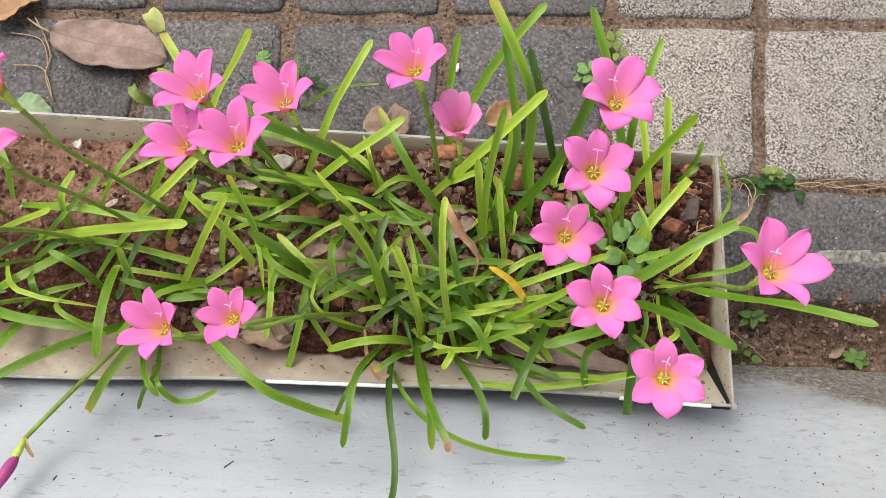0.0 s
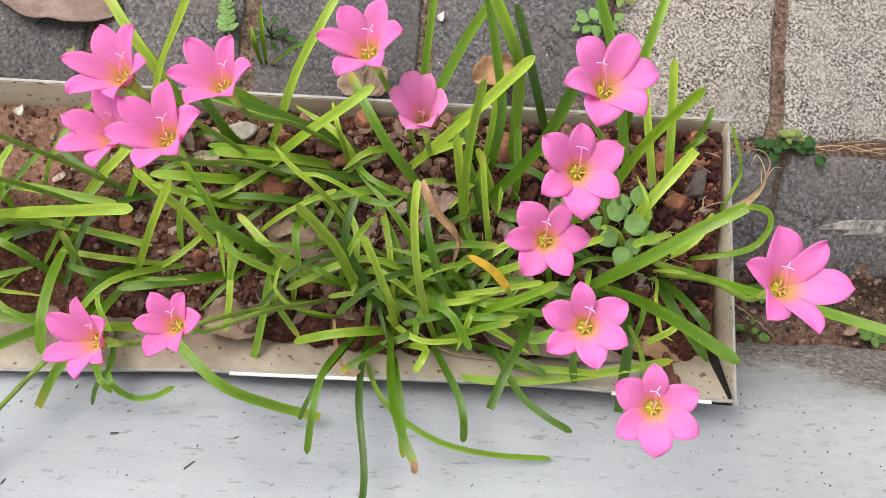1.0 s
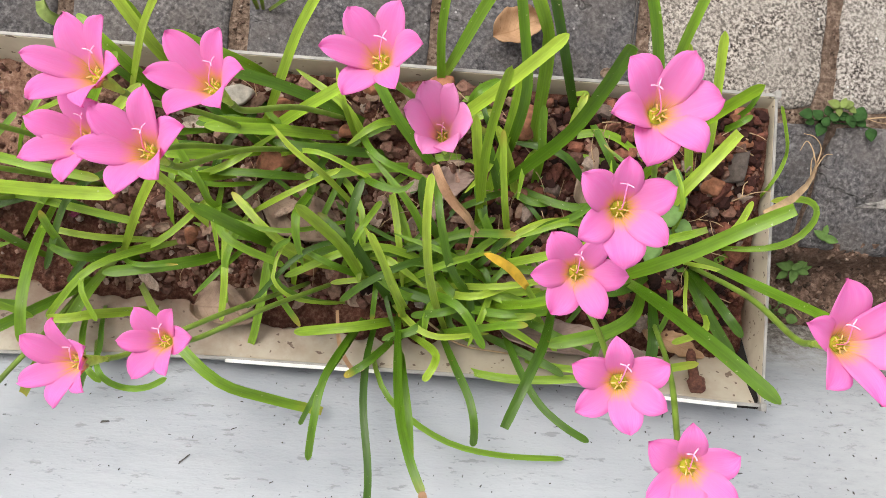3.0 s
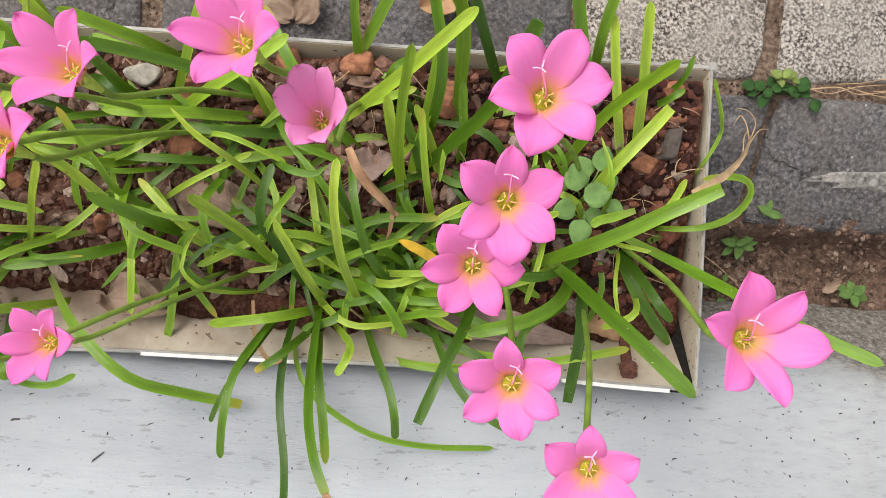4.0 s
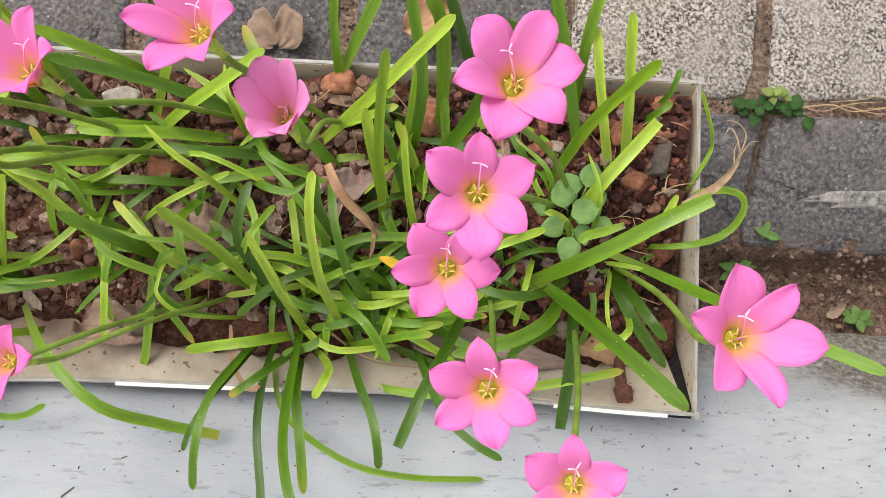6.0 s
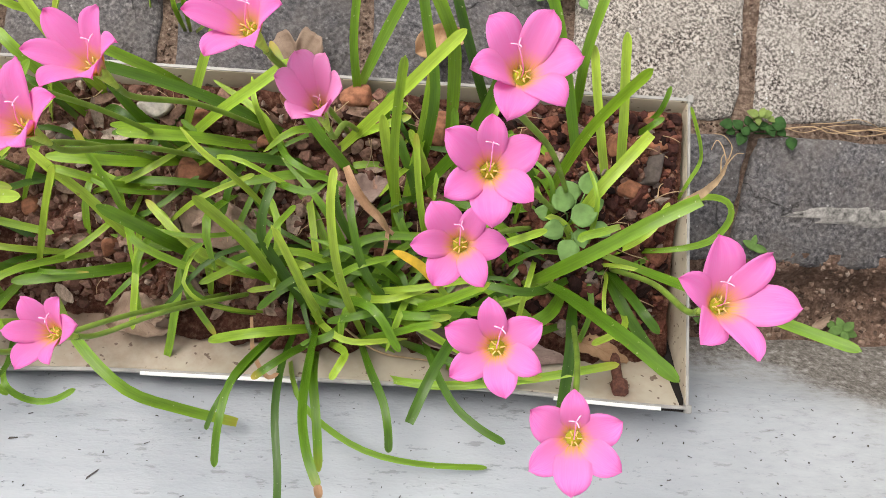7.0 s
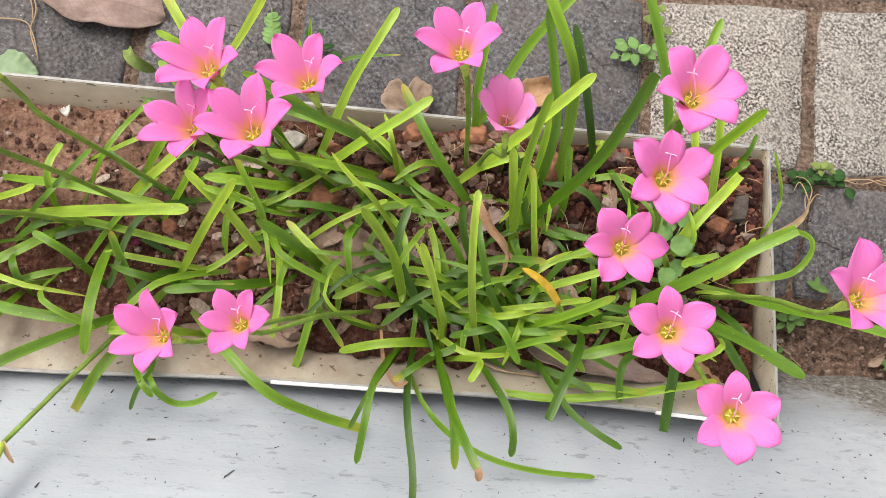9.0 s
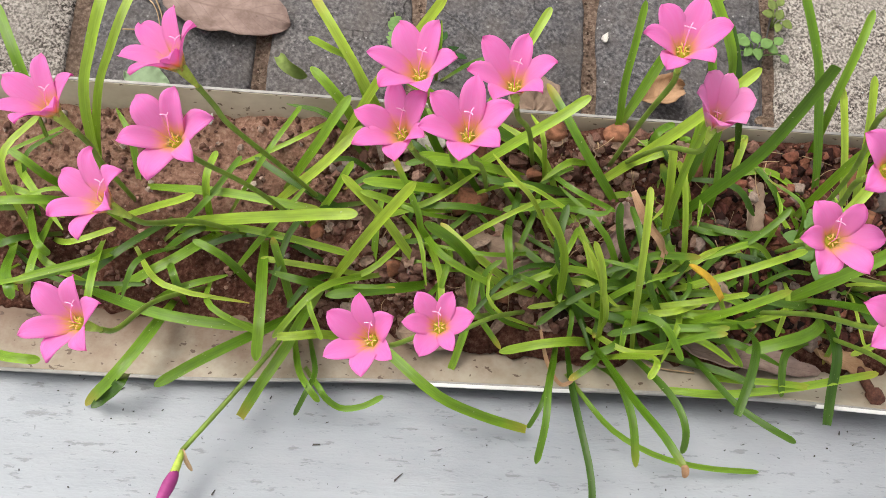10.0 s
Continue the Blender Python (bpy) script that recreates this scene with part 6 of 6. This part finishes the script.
leafy(0.324, 0.221, -0.003, [(-3, 2, 14, 9, 160), (4, 3, 15, 8, 70), (8, 2, 14, 9, 20), (12, -1, 12, 7, 330), (2, -3, 12, 7, 280)], "lime-green weed sprig in a paver joint", LIME, 0.75)
leafy(0.327, 0.104, -0.062, [(-8, 1, 10, 13, 170), (0, -6, 9, 13, 260), (7, 5, 10, 13, 50), (7, -2, 9, 12, 340), (-4, 7, 9, 12, 120), (1, 1, 13, 10, 20), (-8, -6, 7, 11, 220), (12, 2, 6, 10, 10), (2, 10, 7, 10, 80)], "leafy weed rosette on the earth beside the trough", WEED_PALE, 0.6)
leafy(0.336, 0.127, -0.030, [(-3, 2, 7, 12, 150), (5, -1, 7, 12, 350), (1, 6, 6, 9, 70)], "small weed at the paver's edge", WEED_PALE, 0.6)
leafy(0.424, 0.069, -0.066, [(-6, 0, 8, 11, 190), (5, 4, 9, 11, 40), (2, -5, 8, 10, 290), (-2, 6, 8, 10, 110), (9, -2, 6, 9, 340), (-9, 5, 6, 9, 150)], "pale green weed beside the ledge", WEED_PALE, 0.75)
weed(0.314, 0.067, -0.064, 6, 0.010, 0.009, "tiny weed by the trough's corner", 6, WEED_PALE, 0.8)
leafy(0.168, 0.308, 0.0, [(-13, 5, 12, 11, 190), (-4, 9, 14, 12, 110), (-2, -6, 13, 11, 280), (6, 4, 14, 12, 30), (-9, -3, 10, 10, 230), (13, 1, 10, 10, 330), (-14, 11, 9, 9, 150), (24, -6, 8, 9, 310), (18, 9, 11, 10, 40), (-18, -2, 8, 8, 200)], "pale leafy weed between dark and light pavers", CREEPER, 0.85)
leafy(0.186, 0.338, 0.0, [(-4, 14, 11, 11, 100), (2, 4, 12, 11, 60), (9, -4, 10, 10, 320), (-7, 6, 9, 10, 170), (1, -7, 9, 9, 250), (5, 18, 9, 9, 50)], "pale leafy weed between dark and light pavers", LIME, 0.8)
twig("brown creeping stem of the paver weed", 0.0009, (0.186, 0.350, 0.001), (0.180, 0.325, 0.002), (0.174, 0.300, 0.001), (0.172, 0.272, 0.001), (0.170, 0.245, 0.0), material=BARK)
weed(-0.102, 0.286, 0.0, 8, 0.014, 0.012, "dark small weed on the pavers", 9, WEED, 0.5)
leafy(0.177, 0.122, 0.044, [(-10, 11, 34, 17, 100), (4, 1, 36, 18, 20), (8, 24, 30, 16, 70), (-5, -22, 30, 16, 250), (-15, -9, 30, 15, 200), (-3, 19, 26, 14, 120), (12, 10, 28, 14, 30), (18, -6, 24, 13, 340), (-20, 4, 22, 12, 170), (5, -12, 24, 13, 290)], "broad round-leaved weed among the lily leaves", CREEPER)
leafy(0.108, 0.142, 0.044, [(2, 8, 14, 13, 80), (-3, -1, 16, 12, 180), (-1, -7, 14, 12, 260), (5, 1, 12, 9, 0)], "round-leaved seedling among the lily leaves", CREEPER, 0.95)
weed(0.187, 0.189, 0.046, 3, 0.006, 0.008, "round-leaved seedling in the gravel", 12, WEED, 0.95, 0.008)


def fern_weed(x, y, rz):
    w = empty("weed", "feathery green weed frond on the pavers", "weed", "weeds")
    w.matrix_world = pose(x, y, 0.004, 0, 0, rz)
    part("stalk", tube([(-0.02, 0, 0), (0, 0, 0.004), (0.022, 0, 0.003)], 0.0008, 0.0005, 8, 5), STEM, w)
    r = random.Random(31)
    for k in range(6):
        s = -0.010 + 0.0046 * k
        for side in (-1, 1):
            ob = part("leaf", leaflet((0.0125 - 0.0012 * k) * r.uniform(0.85, 1.1), 0.0062), CREEPER, w)
            ob.matrix_basis = pose(s + r.uniform(-0.001, 0.001), 0, 0.004, r.uniform(-20, 20), 0, side * r.uniform(42, 60))
    return w


fern_weed(-0.138, 0.297, 100)
grass = empty("grass_sprig", "thin green grass blades between pavers", "grass")
for q in (((-0.104, 0.262, 0.0), (-0.103, 0.275, 0.03), (-0.103, 0.292, 0.045)), ((-0.108, 0.262, 0.0), (-0.11, 0.27, 0.025), (-0.112, 0.28, 0.03)), ((-0.10, 0.262, 0.0), (-0.07, 0.268, 0.03), (-0.03, 0.27, 0.04))):
    part("leaf", strap(q, 4.0, 10, 0.5), BLADE, grass)


# ---- twigs, roots, bolt, litter ----
twig("thin dark twig lying on the pavers", 0.0005, (-0.118, 0.339, 0.002), (-0.087, 0.316, 0.003), (-0.052, 0.283, 0.002), material=BARK)
twig("pale dry root on dark pavers", 0.0008, (-0.354, 0.337, 0.003), (-0.342, 0.319, 0.003), (-0.332, 0.297, 0.003), (-0.333, 0.278, 0.003), (-0.322, 0.254, 0.003))
twig("pale dry root on dark pavers", 0.0007, (-0.372, 0.319, 0.003), (-0.348, 0.316, 0.003), (-0.338, 0.305, 0.003), (-0.332, 0.285, 0.003))
twig("pale dry root on dark pavers", 0.0007, (-0.363, 0.286, 0.003), (-0.340, 0.286, 0.003), (-0.330, 0.274, 0.003), (-0.322, 0.253, 0.003))
twig("dry root fibres along a paver joint", 0.0006, (0.347, 0.216, -0.001), (0.372, 0.219, 0.001), (0.389, 0.215, 0.001), (0.432, 0.223, 0.0))
twig("dry root fibres along a paver joint", 0.0005, (0.38, 0.220, -0.001), (0.41, 0.214, 0.001), (0.45, 0.222, 0.0), (0.48, 0.218, 0.0))
twig("pale forked root on the soil", 0.0008, (0.009, 0.202, 0.050), (0.016, 0.188, 0.066), (0.014, 0.176, 0.062))
twig("pale forked root on the soil", 0.0007, (-0.008, 0.136, 0.050), (0.000, 0.120, 0.054), (0.000, 0.104, 0.050))
twig("dry brown stem resting on the front wall", 0.0009, (0.03, 0.045, 0.048), (0.055, 0.030, 0.050), (0.088, 0.026, 0.052))
twig("pale dry root beside the earth strip", 0.0006, (0.285, 0.103, -0.056), (0.315, 0.085, -0.060), (0.338, 0.064, -0.058))

strands = random.Random(57)
for k in range(4):
    x0, y0 = 0.352 + 0.022 * k + strands.uniform(-0.006, 0.006), 0.218 + strands.uniform(-0.004, 0.004)
    twig("dry root fibres along a paver joint", 0.0004, (x0, y0, -0.001), (x0 + 0.018, y0 + strands.uniform(-0.005, 0.005), 0.0015), (x0 + 0.038, y0 + strands.uniform(-0.004, 0.006), 0.002), (x0 + 0.062, y0 + strands.uniform(-0.005, 0.005), 0.0))

bolt = empty("bolt", "rusty brown bolt standing at the front wall", "bolt")
part("shank", tube([(0.211, 0.038, 0.0455), (0.210, 0.026, 0.0555), (0.210, 0.017, 0.0630)], 0.0034, 0.0034, 4, 10), RUST, bolt)
part("head", tube([(0.210, 0.018, 0.0630), (0.210, 0.0155, 0.0652), (0.210, 0.0125, 0.0677)], 0.0058, 0.0052, 3, 9), RUST, bolt, "rounded rusty bolt head", False)


def litter():
    r = random.Random(77)
    bm = bmesh.new()

    def fleck(x, y, a, ln, w):
        d, n_ = Vector((math.cos(a), math.sin(a), 0)) * ln, Vector((-math.sin(a), math.cos(a), 0)) * w
        c = Vector((x, y, 0))
        flat = [c - d - n_, c + d - n_ * 0.4, c + d * 0.9 + n_ * 0.6, c - d * 0.7 + n_]
        lo = [bm.verts.new((q.x, q.y, ledge_z(q.y) - 0.0004)) for q in flat]
        hi = [bm.verts.new((q.x, q.y, ledge_z(q.y) + 0.0012)) for q in flat]
        bm.faces.new(hi)
        for i in range(4):
            bm.faces.new((lo[i], lo[(i + 1) % 4], hi[(i + 1) % 4], hi[i]))

    for _ in range(230):
        fleck(r.uniform(-0.42, 0.5), r.uniform(-0.12, 0.012), r.uniform(0, 3.14), r.uniform(0.0002, 0.0008), r.uniform(0.00012, 0.00035))
    for _ in range(70):
        fleck(r.uniform(0.24, 0.46), r.uniform(-0.10, 0.035), r.uniform(0, 3.14), r.uniform(0.0002, 0.0008), r.uniform(0.00015, 0.0004))
    for _ in range(22):
        fleck(r.uniform(-0.42, 0.46), r.uniform(-0.11, 0.0), r.uniform(-0.4, 1.4), r.uniform(0.0010, 0.0020), r.uniform(0.0002, 0.0004))
    fleck(-0.115, -0.054, 0.75, 0.0040, 0.0006)
    fleck(-0.171, -0.036, 0.1, 0.0028, 0.0007)
    tagged(part("litter", bm, BARK, None, "", False), "tiny dark plant crumbs scattered on the ledge", "litter", kind="stuff")


litter()
flakes()
fibres()
gravel()
crumbs()
pavement()
smear = bmesh.new()
top = smear.verts.new((0.424, 0.1555, 0.0016 + gutter_z(0.424, 0.1555)))
rings = []
for f, z in ((0.55, 0.0014), (0.85, 0.0011), (1.0, -0.001)):
    rings.append([])
    for k in range(36):
        w = 2 * math.pi * k / 36
        g = f * (1 + 0.5 * noise.noise((2.2 * math.cos(w), 2.2 * math.sin(w), 4.0)) + 0.55 * noise.noise((7 * math.cos(w), 7 * math.sin(w), 1.0)))
        sx, sy = 0.424 + 0.056 * g * math.cos(w), 0.1555 + 0.0075 * g * math.sin(w)
        rings[-1].append(smear.verts.new((sx, sy, z + gutter_z(sx, sy) + 0.0005 * noise.noise((9 * g, k, 0)))))
for k in range(36):
    n = (k + 1) % 36
    smear.faces.new((top, rings[0][k], rings[0][n]))
    for a, b in zip(rings, rings[1:]):
        smear.faces.new((a[k], b[k], b[n], a[n]))
part("mortar_smear", smear, MORTAR, bpy.data.objects["pavement"], "pale smear of dried mortar")
